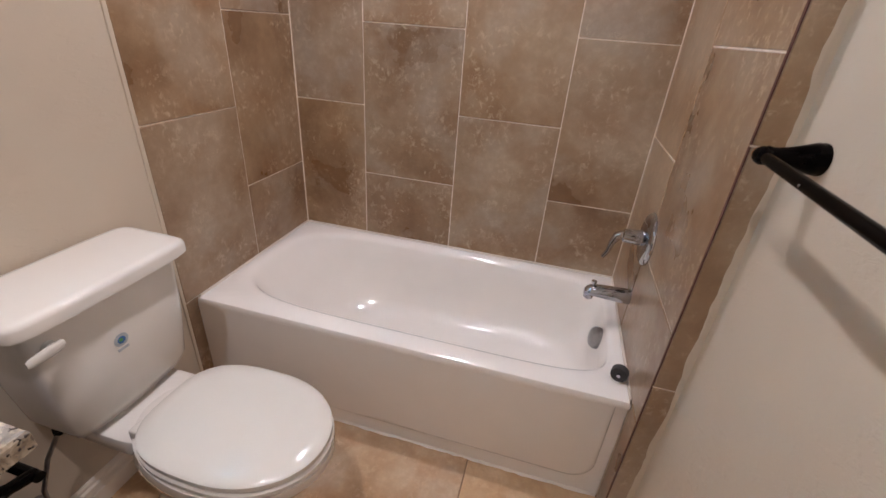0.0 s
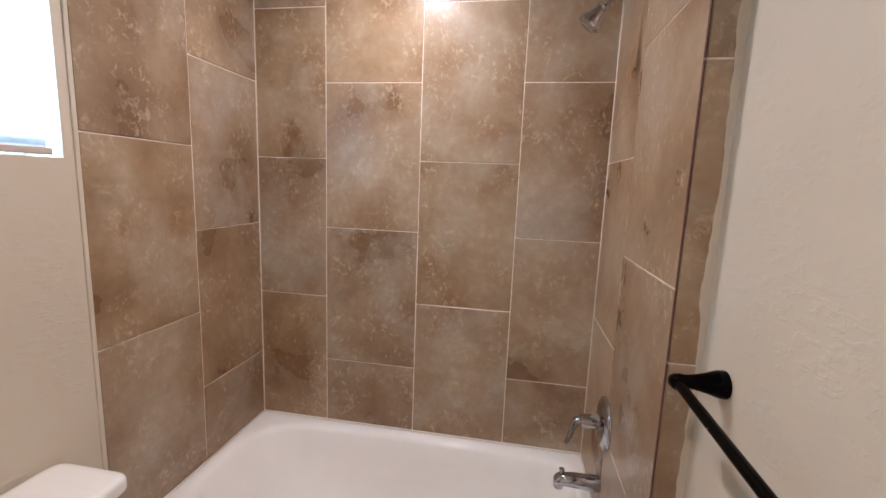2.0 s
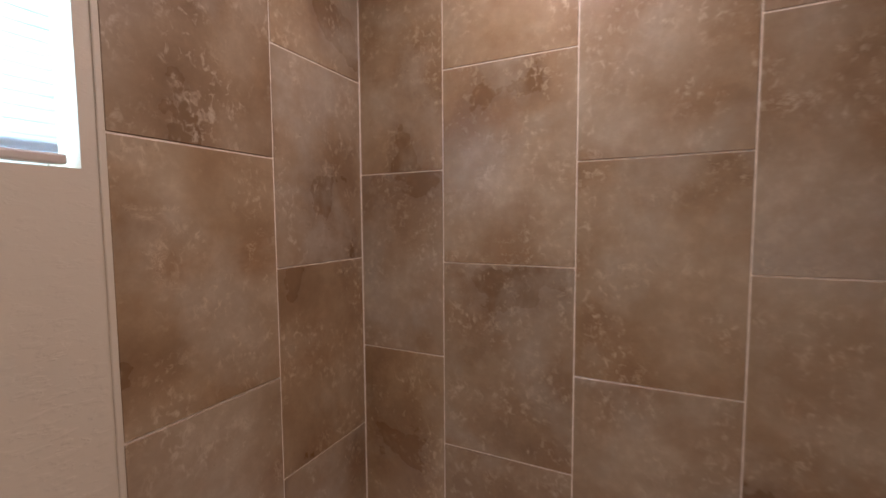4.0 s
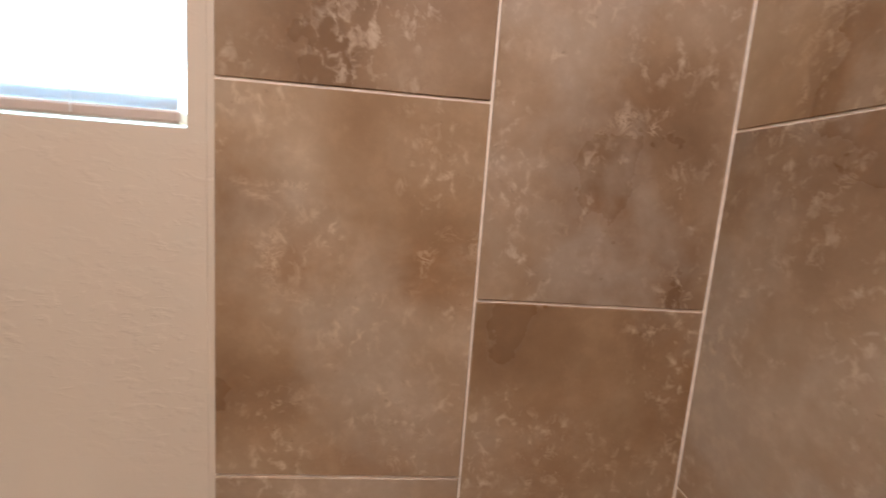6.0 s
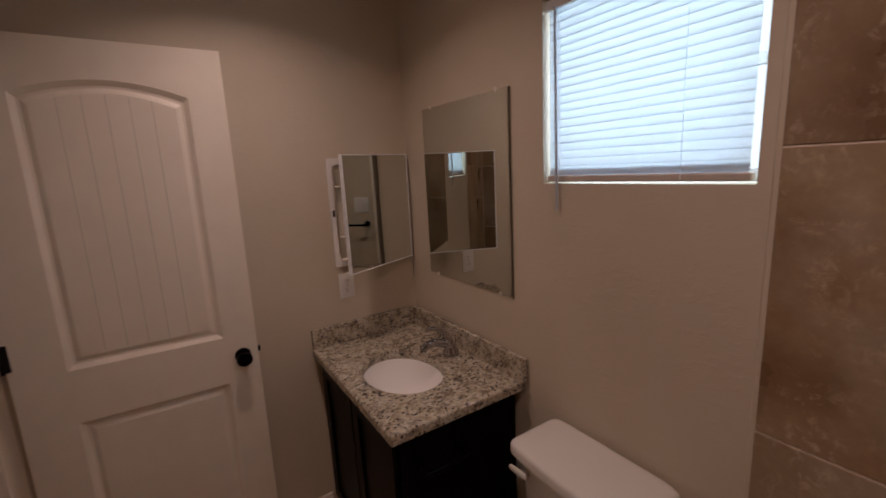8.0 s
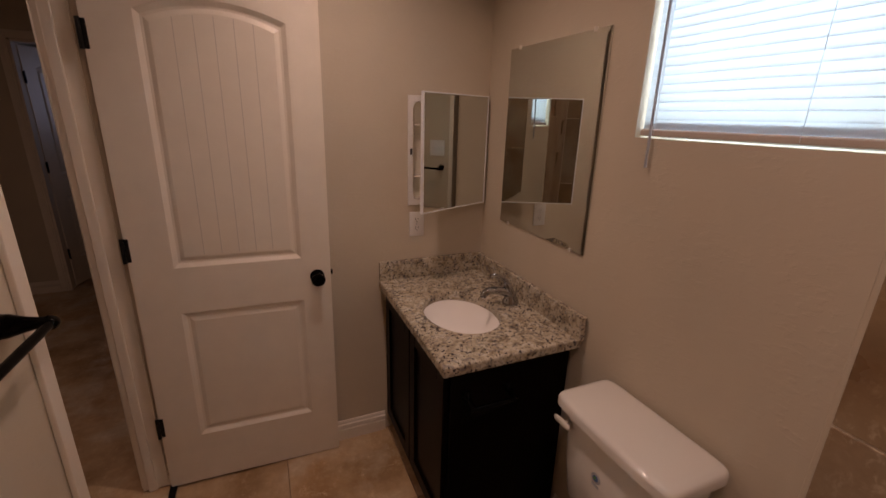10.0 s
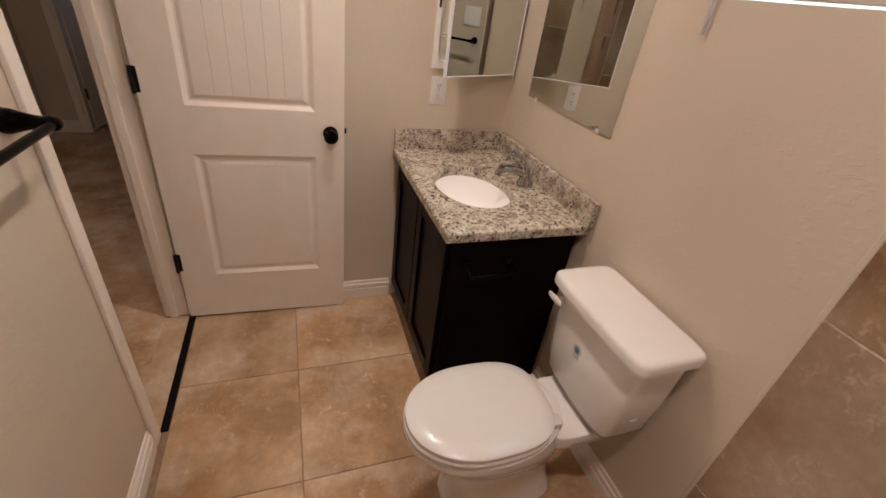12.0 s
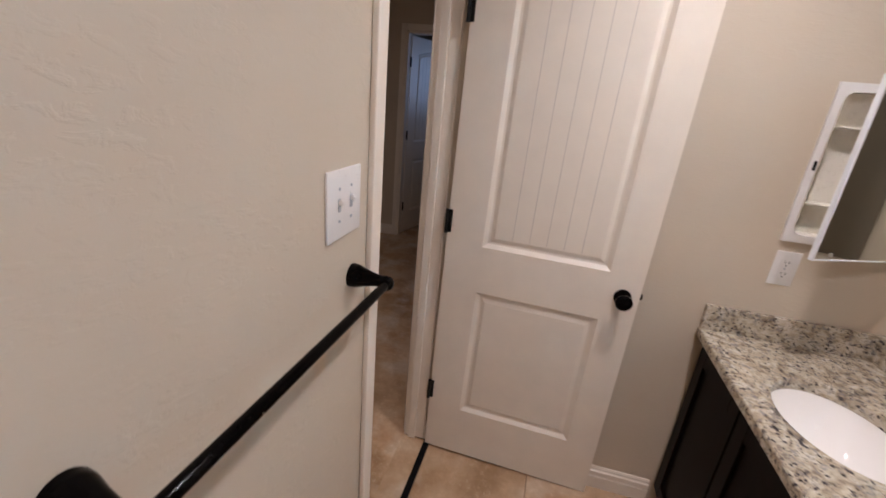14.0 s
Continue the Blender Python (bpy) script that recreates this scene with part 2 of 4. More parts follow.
def box(x0, y0, z0, x1, y1, z1, bevel=0.0, seg=2, bm=None):
    """A box, on its own or added to bm."""
    t = bmesh.new()
    bmesh.ops.create_cube(t, size=1)
    bmesh.ops.scale(t, vec=(abs(x1 - x0), abs(y1 - y0), abs(z1 - z0)), verts=t.verts)
    bmesh.ops.translate(t, vec=((x0 + x1) / 2, (y0 + y1) / 2, (z0 + z1) / 2), verts=t.verts)
    if bevel:
        bmesh.ops.bevel(t, geom=t.edges[:], offset=bevel, segments=seg, affect="EDGES", profile=0.5)
    return joined(bm, t)


def joined(bm, t):
    if bm is None:
        return t
    me = bpy.data.meshes.new("piece")
    t.to_mesh(me)
    t.free()
    bm.from_mesh(me)
    bpy.data.meshes.remove(me)
    return bm


def moved(bm, m):
    bmesh.ops.transform(bm, matrix=m, verts=bm.verts)
    return bm


def rod(a, b, r, r2=None, sides=20, bm=None):
    """A round rod from a to b."""
    a, b = Vector(a), Vector(b)
    t = bmesh.new()
    bmesh.ops.create_cone(t, cap_ends=True, segments=sides, radius1=r, radius2=r if r2 is None else r2, depth=(b - a).length)
    moved(t, Matrix.Translation((a + b) / 2) @ (b - a).to_track_quat("Z", "Y").to_matrix().to_4x4())
    return joined(bm, t)


def rings(loops, cap_start=True, cap_end=True, bm=None):
    """Skin over closed loops of equal length."""
    t = bmesh.new()
    vs = [[t.verts.new(p) for p in lp] for lp in loops]
    for a, b in zip(vs, vs[1:]):
        for i in range(len(a)):
            j = (i + 1) % len(a)
            t.faces.new((a[i], a[j], b[j], b[i]))
    if cap_start:
        t.faces.new(vs[0][::-1])
    if cap_end:
        t.faces.new(vs[-1])
    return joined(bm, t)


def lathe(profile, place, axis=(0, 0, 1), sides=28, bm=None):
    """Turn a profile of (radius, height) round an axis."""
    m = Matrix.Translation(place) @ Vector(axis).to_track_quat("Z", "Y").to_matrix().to_4x4()
    loops = [[m @ Vector((r * math.cos(a), r * math.sin(a), h)) for a in (2 * math.pi * i / sides for i in range(sides))] for r, h in profile]
    return rings(loops, bm=bm)


def tube(points, radii, sides=16, bm=None):
    """A bent round tube through points."""
    pts = [Vector(p) for p in points]
    loops, side = [], None
    for i, p in enumerate(pts):
        d = (pts[min(i + 1, len(pts) - 1)] - pts[max(i - 1, 0)]).normalized()
        if side is None:
            side = d.orthogonal().normalized()
        side = (side - d * side.dot(d)).normalized()
        up = d.cross(side)
        r = radii[i] if isinstance(radii, (list, tuple)) else radii
        loops.append([p + r * (math.cos(a) * side + math.sin(a) * up) for a in (2 * math.pi * k / sides for k in range(sides))])
    return rings(loops, bm=bm)


def oval(cx, cy, rx, ry, z, power=2.0, count=56, tail=0.0):
    """A superellipse loop at height z; tail makes the -x end fuller."""
    out = []
    for i in range(count):
        a = 2 * math.pi * i / count
        c, s = math.cos(a), math.sin(a)
        p = power + (tail if c < 0 else 0)
        out.append((cx + rx * math.copysign(abs(c) ** (2 / p), c), cy + ry * math.copysign(abs(s) ** (2 / p), s), z))
    return out


def rect_loop(x0, y0, x1, y1, z, count=56):
    """A rectangle loop, met by rays from its middle at even turns."""
    cx, cy, hx, hy = (x0 + x1) / 2, (y0 + y1) / 2, (x1 - x0) / 2, (y1 - y0) / 2
    out = []
    for i in range(count):
        a = 2 * math.pi * i / count
        c, s = math.cos(a), math.sin(a)
        k = min(hx / abs(c) if abs(c) > 1e-9 else 9e9, hy / abs(s) if abs(s) > 1e-9 else 9e9)
        out.append([cx + k * c, cy + k * s, z])
    for sx in (-1, 1):
        for sy in (-1, 1):
            near = min(out, key=lambda p: (p[0] - cx - sx * hx) ** 2 + (p[1] - cy - sy * hy) ** 2)
            near[0], near[1] = cx + sx * hx, cy + sy * hy
    return out


def wall_with_hole(bm, axis, at0, at1, a0, a1, z1, h0, h1, hz0, hz1, z0=0.0):
    """Wall slab between at0 and at1 across axis, from a0 to a1 along the other, with one opening."""
    def b(p0, p1, q0, q1):
        if p1 - p0 > 1e-4 and q1 - q0 > 1e-4:
            (box(at0, p0, q0, at1, p1, q1, bm=bm) if axis == "x" else box(p0, at0, q0, p1, at1, q1, bm=bm))
    b(a0, h0, z0, z1)
    b(h1, a1, z0, z1)
    b(h0, h1, z0, hz0)
    b(h0, h1, hz1, z1)
    return bm


# ---------------------------------------------------------------- structure
structure("floor", box(-0.15, -0.15, -0.12, 1.62, N + 0.15, -0.004), M_FGROUT, "brown grout bed under tan stone-look floor tiles")
structure("ceiling", box(-0.15, -0.15, H, 1.62, N + 0.15, H + 0.1), M_CEIL, "plain pale ceiling with two recessed downlights")
structure("wall_west", wall_with_hole(bmesh.new(), "x", -0.16, -0.006, -0.15, N + 0.15, H, WIN[0], WIN[1], WIN[2], WIN[3]), M_WALL, "beige textured drywall round the bathroom window")
structure("wall_south", wall_with_hole(bmesh.new(), "y", -0.15, 0, -0.006, D + WT, H, 0.040, 0.356, 1.208, 1.636), M_WALL, "beige textured drywall behind the vanity and door")
structure("wall_north", box(-0.006, N + 0.010, 0, D + WT, N + 0.15, H), M_WALL, "wall behind the tub tiles")
structure("wall_east", wall_with_hole(bmesh.new(), "x", D, D + WT, 0.0, N + 0.010, H, 0.004, DOOR_Y + 0.012, 0.0, 2.062), M_WALL, "pale textured drywall with a doorway to the hall")
structure("tub_furring", box(W + 0.010, END_Y + 0.010, 0, D, N + 0.010, H), M_WALL, "narrow built-out wall that carries the shower plumbing")

# hall beyond the doorway
structure("hall_floor", box(D + WT + 0.003, HALL_Y - 2.6, -0.12, HALL_X, 1.6, -0.002), M_FLOOR, "brown stone-look hall floor")
structure("hall_ceiling", box(D + WT, HALL_Y - 2.6, H, HALL_X + 0.12, 1.7, H + 0.1), M_CEIL, "plain hall ceiling")
structure("hall_wall_east", box(HALL_X, HALL_Y - 2.6, 0, HALL_X + 0.12, 1.7, H), M_WALL, "beige hall wall")
structure("hall_wall_north", box(D + WT, 1.6, 0, HALL_X, 1.7, H), M_WALL, "beige hall wall at its end")
structure("hall_wall_west", box(D, HALL_Y - 0.0, 0, D + WT, -0.15, H), M_WALL, "beige hall wall past the bathroom")
HD0, HD1 = 1.925, 2.665
structure("hall_wall_south", wall_with_hole(bmesh.new(), "y", HALL_Y - 0.12, HALL_Y, 0.4, HALL_X, H, HD0, HD1, 0.0, 2.06), M_WALL, "beige hall end wall with an open doorway")
structure("far_room_wall_west", box(0.3, HALL_Y - 2.6, 0, 0.4, HALL_Y, H), M_WALL, "beige wall of the daylit room past the hall")
structure("far_room_wall_south", box(0.3, HALL_Y - 2.7, 0, HALL_X + 0.12, HALL_Y - 2.6, H), M_WALL, "beige wall of the daylit room past the hall")
structure("far_room_floor", box(0.3, HALL_Y - 2.6, -0.12, D + WT + 0.003, HALL_Y, -0.006), M_FLOOR, "floor of the daylit room past the hall")
structure("far_room_ceiling", box(0.3, HALL_Y - 2.6, H, D + WT, HALL_Y, H + 0.1), M_CEIL, "ceiling of the daylit room past the hall")


def profile_run(name, a, b, out, profile, label, mat=None):
    """A moulding from a to b along the floor or wall; profile: (out, up)."""
    a, b, out = Vector(a), Vector(b), Vector(out)
    loops = [[p + out * o + Vector((0, 0, u)) for o, u in profile] for p in (a, b)]
    return structure(name, rings(loops), mat or M_TRIM, label)


BASE = [(0.001, 0.0), (0.014, 0.0), (0.014, 0.056), (0.0085, 0.060), (0.0135, 0.066), (0.0130, 0.084), (0.0075, 0.089), (0.0075, 0.098), (0.004, 0.106), (0.001, 0.107)]
profile_run("baseboard", (0.512, 0, 0), (D - 0.003, 0, 0), (0, 1, 0), BASE, "white moulded baseboard beside the vanity")
profile_run("baseboard", (-0.006, 0.75, 0), (-0.006, TILE_Y - 0.002, 0), (1, 0, 0), BASE, "white moulded baseboard behind the toilet")
profile_run("baseboard", (D, DOOR_Y + 0.068, 0), (D, END_Y - 0.002, 0), (-1, 0, 0), BASE, "white moulded baseboard under the towel bar")
profile_run("baseboard", (HD1 + 0.06, HALL_Y, 0), (HALL_X, HALL_Y, 0), (0, 1, 0), BASE, "white hall baseboard")
profile_run("baseboard", (HALL_X, HALL_Y, 0), (HALL_X, 1.6, 0), (-1, 0, 0), BASE, "white hall baseboard")


def casing(bm, x, y0, y1, z, out):
    """One upright of moulded casing on a wall face at x."""
    box(x, y0, 0.0, x + out * 0.012, y1, z, 0.002, 1, bm)
    w = y1 - y0
    box(x + out * 0.006, y0 + w * 0.18, 0.0, x + out * 0.017, y0 + w * 0.5, z - 0.003, 0.004, 2, bm)
    return bm


def bath_jamb():
    e = thing("door_frame", (D + 0.045, 0.33, 0), "white painted wooden door frame with moulded casing", "door frame")
    tagged(e, kind="structure")
    part("jamb", box(D - 0.002, -0.012, 0, D + WT + 0.002, 0.012, 2.05, 0.002, 1), M_TRIM, e)
    part("stop", box(D + 0.040, 0.012, 0, D + 0.072, 0.024, 2.045, 0.003, 2), M_TRIM, e)
    part("jamb", box(D - 0.002, DOOR_Y, 0, D + WT + 0.002, DOOR_Y + 0.018, 2.05, 0.002, 1), M_TRIM, e)
    part("stop", box(D + 0.040, DOOR_Y - 0.012, 0, D + 0.072, DOOR_Y, 2.045, 0.003, 2), M_TRIM, e)
    part("head_jamb", box(D - 0.002, 0.012, 2.05, D + WT + 0.002, DOOR_Y, 2.068, 0.002, 1), M_TRIM, e)
    part("casing", box(D - 0.014, DOOR_Y + 0.006, 0.0, D - 0.0005, DOOR_Y + 0.056, 2.0615, 0.003, 2), M_TRIM, e)
    part("casing", box(D - 0.014, 0.006, 2.062, D - 0.0005, DOOR_Y + 0.056, 2.12, 0.003, 2), M_TRIM, e)
    part("casing", casing(bmesh.new(), D + WT + 0.0005, -0.070, -0.010, 2.12, 1), M_TRIM, e)
    part("casing", casing(bmesh.new(), D + WT + 0.0005, DOOR_Y + 0.005, DOOR_Y + 0.062, 2.12, 1), M_TRIM, e)
    part("strike_plate", box(D - 0.006, DOOR_Y - 0.0025, 0.885, D + 0.03, DOOR_Y + 0.001, 0.945, 0.001, 1), M_HINGE, e, "black strike plate")


bath_jamb()


def hall_jamb():
    e = thing("door_frame", ((HD0 + HD1) / 2, HALL_Y - 0.06, 0), "white wooden frame of the doorway at the hall end", "door frame")
    tagged(e, kind="structure")
    for x0, x1 in ((HD0 - 0.006, HD0 + 0.014), (HD1 - 0.014, HD1 + 0.006)):
        part("jamb", box(x0, HALL_Y - 0.122, 0, x1, HALL_Y + 0.002, 2.05, 0.002, 1), M_TRIM, e)
    part("head_jamb", box(HD0 + 0.014, HALL_Y - 0.122, 2.04, HD1 - 0.014, HALL_Y + 0.002, 2.06, 0.002, 1), M_TRIM, e)
    for x0, x1 in ((HD0 - 0.06, HD0 - 0.002), (HD1 + 0.002, HD1 + 0.06)):
        b = box(x0, HALL_Y + 0.0005, 0, x1, HALL_Y + 0.013, 2.12, 0.003, 2)
        box(x0 + 0.012, HALL_Y + 0.008, 0, x0 + 0.030, HALL_Y + 0.018, 2.115, 0.004, 2, b)
        part("casing", b, M_TRIM, e)
    part("casing", box(HD0 - 0.002, HALL_Y + 0.0005, 2.062, HD1 + 0.002, HALL_Y + 0.013, 2.12, 0.003, 2), M_TRIM, e)


hall_jamb()
tagged(mesh_object("threshold", box(D - 0.034, 0.0125, -0.003, D - 0.008, DOOR_Y - 0.001, 0.007, 0.002, 1), M_BLACK), "black rubber threshold strip across the doorway floor", "threshold")

# ---------------------------------------------------------------- doors


def panel_door(name, width, height, label, m, plank=True):
    """Moulded two-panel door, arched upper panel with plank grooves; hinge edge at x=0, face towards +y."""
    e = thing(name, (0, 0, 0), label, "door")
    tagged(e, kind="structure")
    th = 0.035
    x0, x1 = 0.140, width - 0.115
    f = 0.0
    holes = [(0.235, 0.805), (0.992, height - 0.118)]
    # stiles, rails
    b = bmesh.new()
    box(0, -th, 0, x0, f, height, bm=b)
    box(x1, -th, 0, width, f, height, bm=b)
    box(x0, -th, 0, x1, f, holes[0][0], bm=b)
    box(x0, -th, holes[0][1], x1, f, holes[1][0], bm=b)
    # arched head above the upper panel
    cnt, z1, rise = 14, holes[1][1], 0.045
    top = [(x0 + (x1 - x0) * i / cnt, z1 - rise + rise * (1 - (2 * i / cnt - 1) ** 2)) for i in range(cnt + 1)]
    for (xa, za), (xb, zb) in zip(top, top[1:]):
        t = bmesh.new()
        v = [t.verts.new((x, y, z)) for y in (-th, f) for x, z in ((xa, za), (xb, zb), (xb, height), (xa, height))]
        for q in ((0, 1, 2, 3), (7, 6, 5, 4), (0, 4, 5, 1), (1, 5, 6, 2), (2, 6, 7, 3), (3, 7, 4, 0)):
            t.faces.new([v[k] for k in q])
        joined(b, t)
    slab = part("slab", b, M_TRIM, e)
    for (za, zb), arched in zip(holes, (False, True)):
        outer = [(x0, za), (x1, za)] + ([(x, z) for x, z in top[::-1]] if arched else [(x1, zb), (x0, zb)])
        cx, cz = (x0 + x1) / 2, (za + zb) / 2
        hw, hh = (x1 - x0) / 2, (zb - za) / 2
        def inset(d):
            return [(cx + (x - cx) * (1 - d / hw), cz + (z - cz) * (1 - d / hh)) for x, z in outer]
        loops = []
        for d, y in ((0.0, 0.0), (0.006, -0.004), (0.016, -0.011), (0.024, -0.012), (0.034, -0.008), (0.040, -0.006)):
            loops.append([(x, y, z) for x, z in inset(d)])
        p = rings(loops, cap_start=False)
        loops = [[(x, -0.030, z) for x, z in inset(0)], [(x, -0.029, z) for x, z in inset(0.002)]]
        rings(loops, bm=p)
        pan = part("panel", p, M_TRIM, e)
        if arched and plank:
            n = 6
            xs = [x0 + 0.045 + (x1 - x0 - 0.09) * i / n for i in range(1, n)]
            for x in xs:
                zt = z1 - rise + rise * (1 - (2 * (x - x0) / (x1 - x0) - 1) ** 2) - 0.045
                # thin strip, not cut in; its darker colour paints the groove's shade
                part("groove", box(x - 0.0016, -0.0064, za + 0.045, x + 0.0016, -0.0052, zt), M_GROOVE_SHADE, pan)
    for z in (0.305, 1.072, 1.78):
        h = box(-0.004, -0.012, z - 0.044, 0.014, 0.0025, z + 0.044, 0.002, 1)
        rod((-0.005, 0.006, z - 0.046), (-0.005, 0.006, z + 0.046), 0.0065, sides=14, bm=h)
        part("hinge", h, M_HINGE, e, "black hinge", True)
    knob = lathe([(0.030, 0.0), (0.030, 0.004), (0.024, 0.009), (0.011, 0.012), (0.010, 0.026), (0.020, 0.032), (0.028, 0.042), (0.0285, 0.052), (0.022, 0.060), (0.006, 0.063)], (width - 0.056, 0.0, 0.907), (0, 1, 0), 32)
    part("knob", knob, M_BRONZE, e, "black round door knob", True)
    part("latch", box(width - 0.002, -0.025, 0.905, width + 0.010, -0.011, 0.925, 0.002, 1), M_BRONZE, e, "dark latch bolt")
    e.matrix_world = m
    return e


# trim paint darkened to stand for shade in the plank grooves
M_GROOVE_SHADE = plain("groove_shade_paint", (0.66, 0.59, 0.51), 0.5, vary=0.03)
HX, HY, FX, FY = 1.472, 0.040, 0.760, 0.060
ang = math.degrees(math.atan2(FY - HY, FX - HX))
panel_door("door_1", 0.712, 2.030, "white moulded two-panel door standing open against the wall", pose(HX, HY, 0.012) @ Matrix.Rotation(radians(-0.5), 4, "Y") @ Matrix.Rotation(radians(ang), 4, "Z") @ Matrix.Diagonal((1, -1, 1, 1)))
panel_door("door_2", 0.72, 2.02, "white moulded panel door ajar at the hall end", pose(HD1 - 0.02, HALL_Y - 0.085, 0.012) @ Matrix.Rotation(radians(180 + 76), 4, "Z") @ Matrix.Diagonal((1, -1, 1, 1)))

# ---------------------------------------------------------------- tub
M_NICKEL = plain("dull_brushed_nickel", (0.36, 0.36, 0.36), 0.34, 1.0, vary=0.08, scale=60)


def bathtub():
    e = thing("bathtub", (W / 2, (TUB_Y + N) / 2, 0), "glossy white enamelled alcove bathtub against brown tiles", "bathtub")
    x0, x1, y0, y1 = 0.0015, W - 0.0015, TUB_Y, N - 0.0015
    count = 144
    cx, cy = 0.719, (TUB_Y + 0.068 + N - 0.052) / 2
    hx, hy = 0.666, (N - 0.052 - TUB_Y - 0.068) / 2
    def basin(dl, dr, dy, z, power, tail):
        ox, rx, ry = cx + (dl - dr) / 2, hx - (dl + dr) / 2, hy - dy
        out = []
        for i in range(count):
            a = 2 * math.pi * i / count
            c, s = math.cos(a), math.sin(a)
            p = power + (tail if c < 0 else 0)
            k = ((abs(c) / rx) ** p + (abs(s) / ry) ** p) ** (-1 / p)
            out.append((ox + k * c, cy + k * s, z))
        return out
    def front(i, proud, z):
        return rect_loop(x0 + i, y0 + i - proud, x1 - i, y1 - i, z, count)
    loops = [front(0, 0, 0.0), front(0, 0, RIM - 0.034), front(0, 0.0095, RIM - 0.026), front(0, 0.0095, RIM - 0.014), front(0.004, 0.0095, RIM - 0.004), front(0.012, 0.0095, RIM)]
    loops += [basin(-0.022, -0.022, -0.022, RIM, 6.5, -2.4), basin(-0.010, -0.010, -0.010, RIM - 0.0022, 6.5, -2.4), basin(0.001, 0.0, 0.001, RIM - 0.008, 6.5, -2.4), basin(0.011, 0.006, 0.010, RIM - 0.021, 6.5, -2.4),
              basin(0.060, 0.016, 0.022, RIM - 0.09, 6.0, -2.2), basin(0.125, 0.028, 0.036, RIM - 0.19, 5.2, -2.0),
              basin(0.195, 0.048, 0.055, RIM - 0.270, 4.4, -1.4), basin(0.245, 0.080, 0.085, RIM - 0.306, 3.8, -0.9), basin(0.31, 0.14, 0.13, RIM - 0.318, 3.0, -0.2), basin(0.42, 0.28, 0.20, RIM - 0.322, 2.6, 0)]
    part("shell", rings(loops, cap_start=False), M_TUB, e, "", True)
    # apron with a rounded raised field, flush with the rim above it
    lp = []
    for d, y in ((0.0, 0.0005), (0.005, -0.007), (0.014, -0.0096)):
        arc = [(1.392 - d - 0.075 + 0.075 * math.sin(q), 0.066 + d + 0.075 - 0.075 * math.cos(q)) for q in [math.pi / 2 * k / 8 for k in range(9)]]
        lp.append([(x, TUB_Y + y, z) for x, z in [(0.0, RIM - 0.0262), (0.0, 0.066 + d)] + arc + [(1.392 - d, RIM - 0.0262)]])
    part("apron_panel", rings(lp, cap_start=False), M_TUB, e, "", True)
    # overflow plate and drain
    o = lathe([(0.040, -0.004), (0.041, 0.008), (0.038, 0.015), (0.028, 0.019), (0.010, 0.020)], (1.366, 1.890, 0.352), (-1, -0.30, 0.30), 32)
    part("overflow_plate", o, M_NICKEL, e, "brushed chrome overflow plate", True)
    d = lathe([(0.030, 0.0), (0.030, 0.003), (0.024, 0.005), (0.010, 0.002)], (1.10, 1.868, RIM - 0.322), (0, 0, 1), 32)
    part("drain", d, M_CHROME, e, "chrome drain", True)
    part("caulk", box(0.004, N - 0.006, RIM - 0.006, W - 0.004, N - 0.0006, RIM + 0.004, 0.002, 1), M_CAULK, e, "white caulk line at the tile")
    for cx0 in (0.0006, W - 0.006):
        part("caulk", box(cx0, TUB_Y + 0.004, RIM - 0.006, cx0 + 0.0054, N - 0.007, RIM + 0.004, 0.002, 1), M_CAULK, e, "white caulk line at the tile")
    rng = random.Random(5)
    bead = [(0.004 + (W - 0.008) * k / 60, 0.004 + rng.uniform(0, 0.005), 0.004 + rng.uniform(0, 0.004)) for k in range(61)]
    part("caulk", rings([[(x, TUB_Y + 0.0004, 0.0), (x, TUB_Y - o, 0.0), (x, TUB_Y - o * 0.5, u * 0.8), (x, TUB_Y + 0.0004, u)] for x, o, u in bead]), M_CAULK, e, "uneven white caulk line at the floor", True)


bathtub()
st = thing("tub_stopper", (1.396, 1.606, RIM), "dark grey rubber bath plug standing on the tub rim", "stopper")
part("plug", lathe([(0.010, 0.002), (0.014, 0.0), (0.0235, 0.0015), (0.0245, 0.008), (0.0245, 0.022), (0.022, 0.026), (0.012, 0.028)], (1.390, 1.594, RIM + 0.0246), (0.30, 0.95, 0.0), 28), M_RUBBER, st, "", True)
part("pin", rod((1.3887, 1.5897, RIM + 0.0246), (1.3915, 1.5985, RIM + 0.0246), 0.0055, sides=14), M_CHROME, st, "small steel centre pin")

# ---------------------------------------------------------------- shower fittings
VY = 1.885


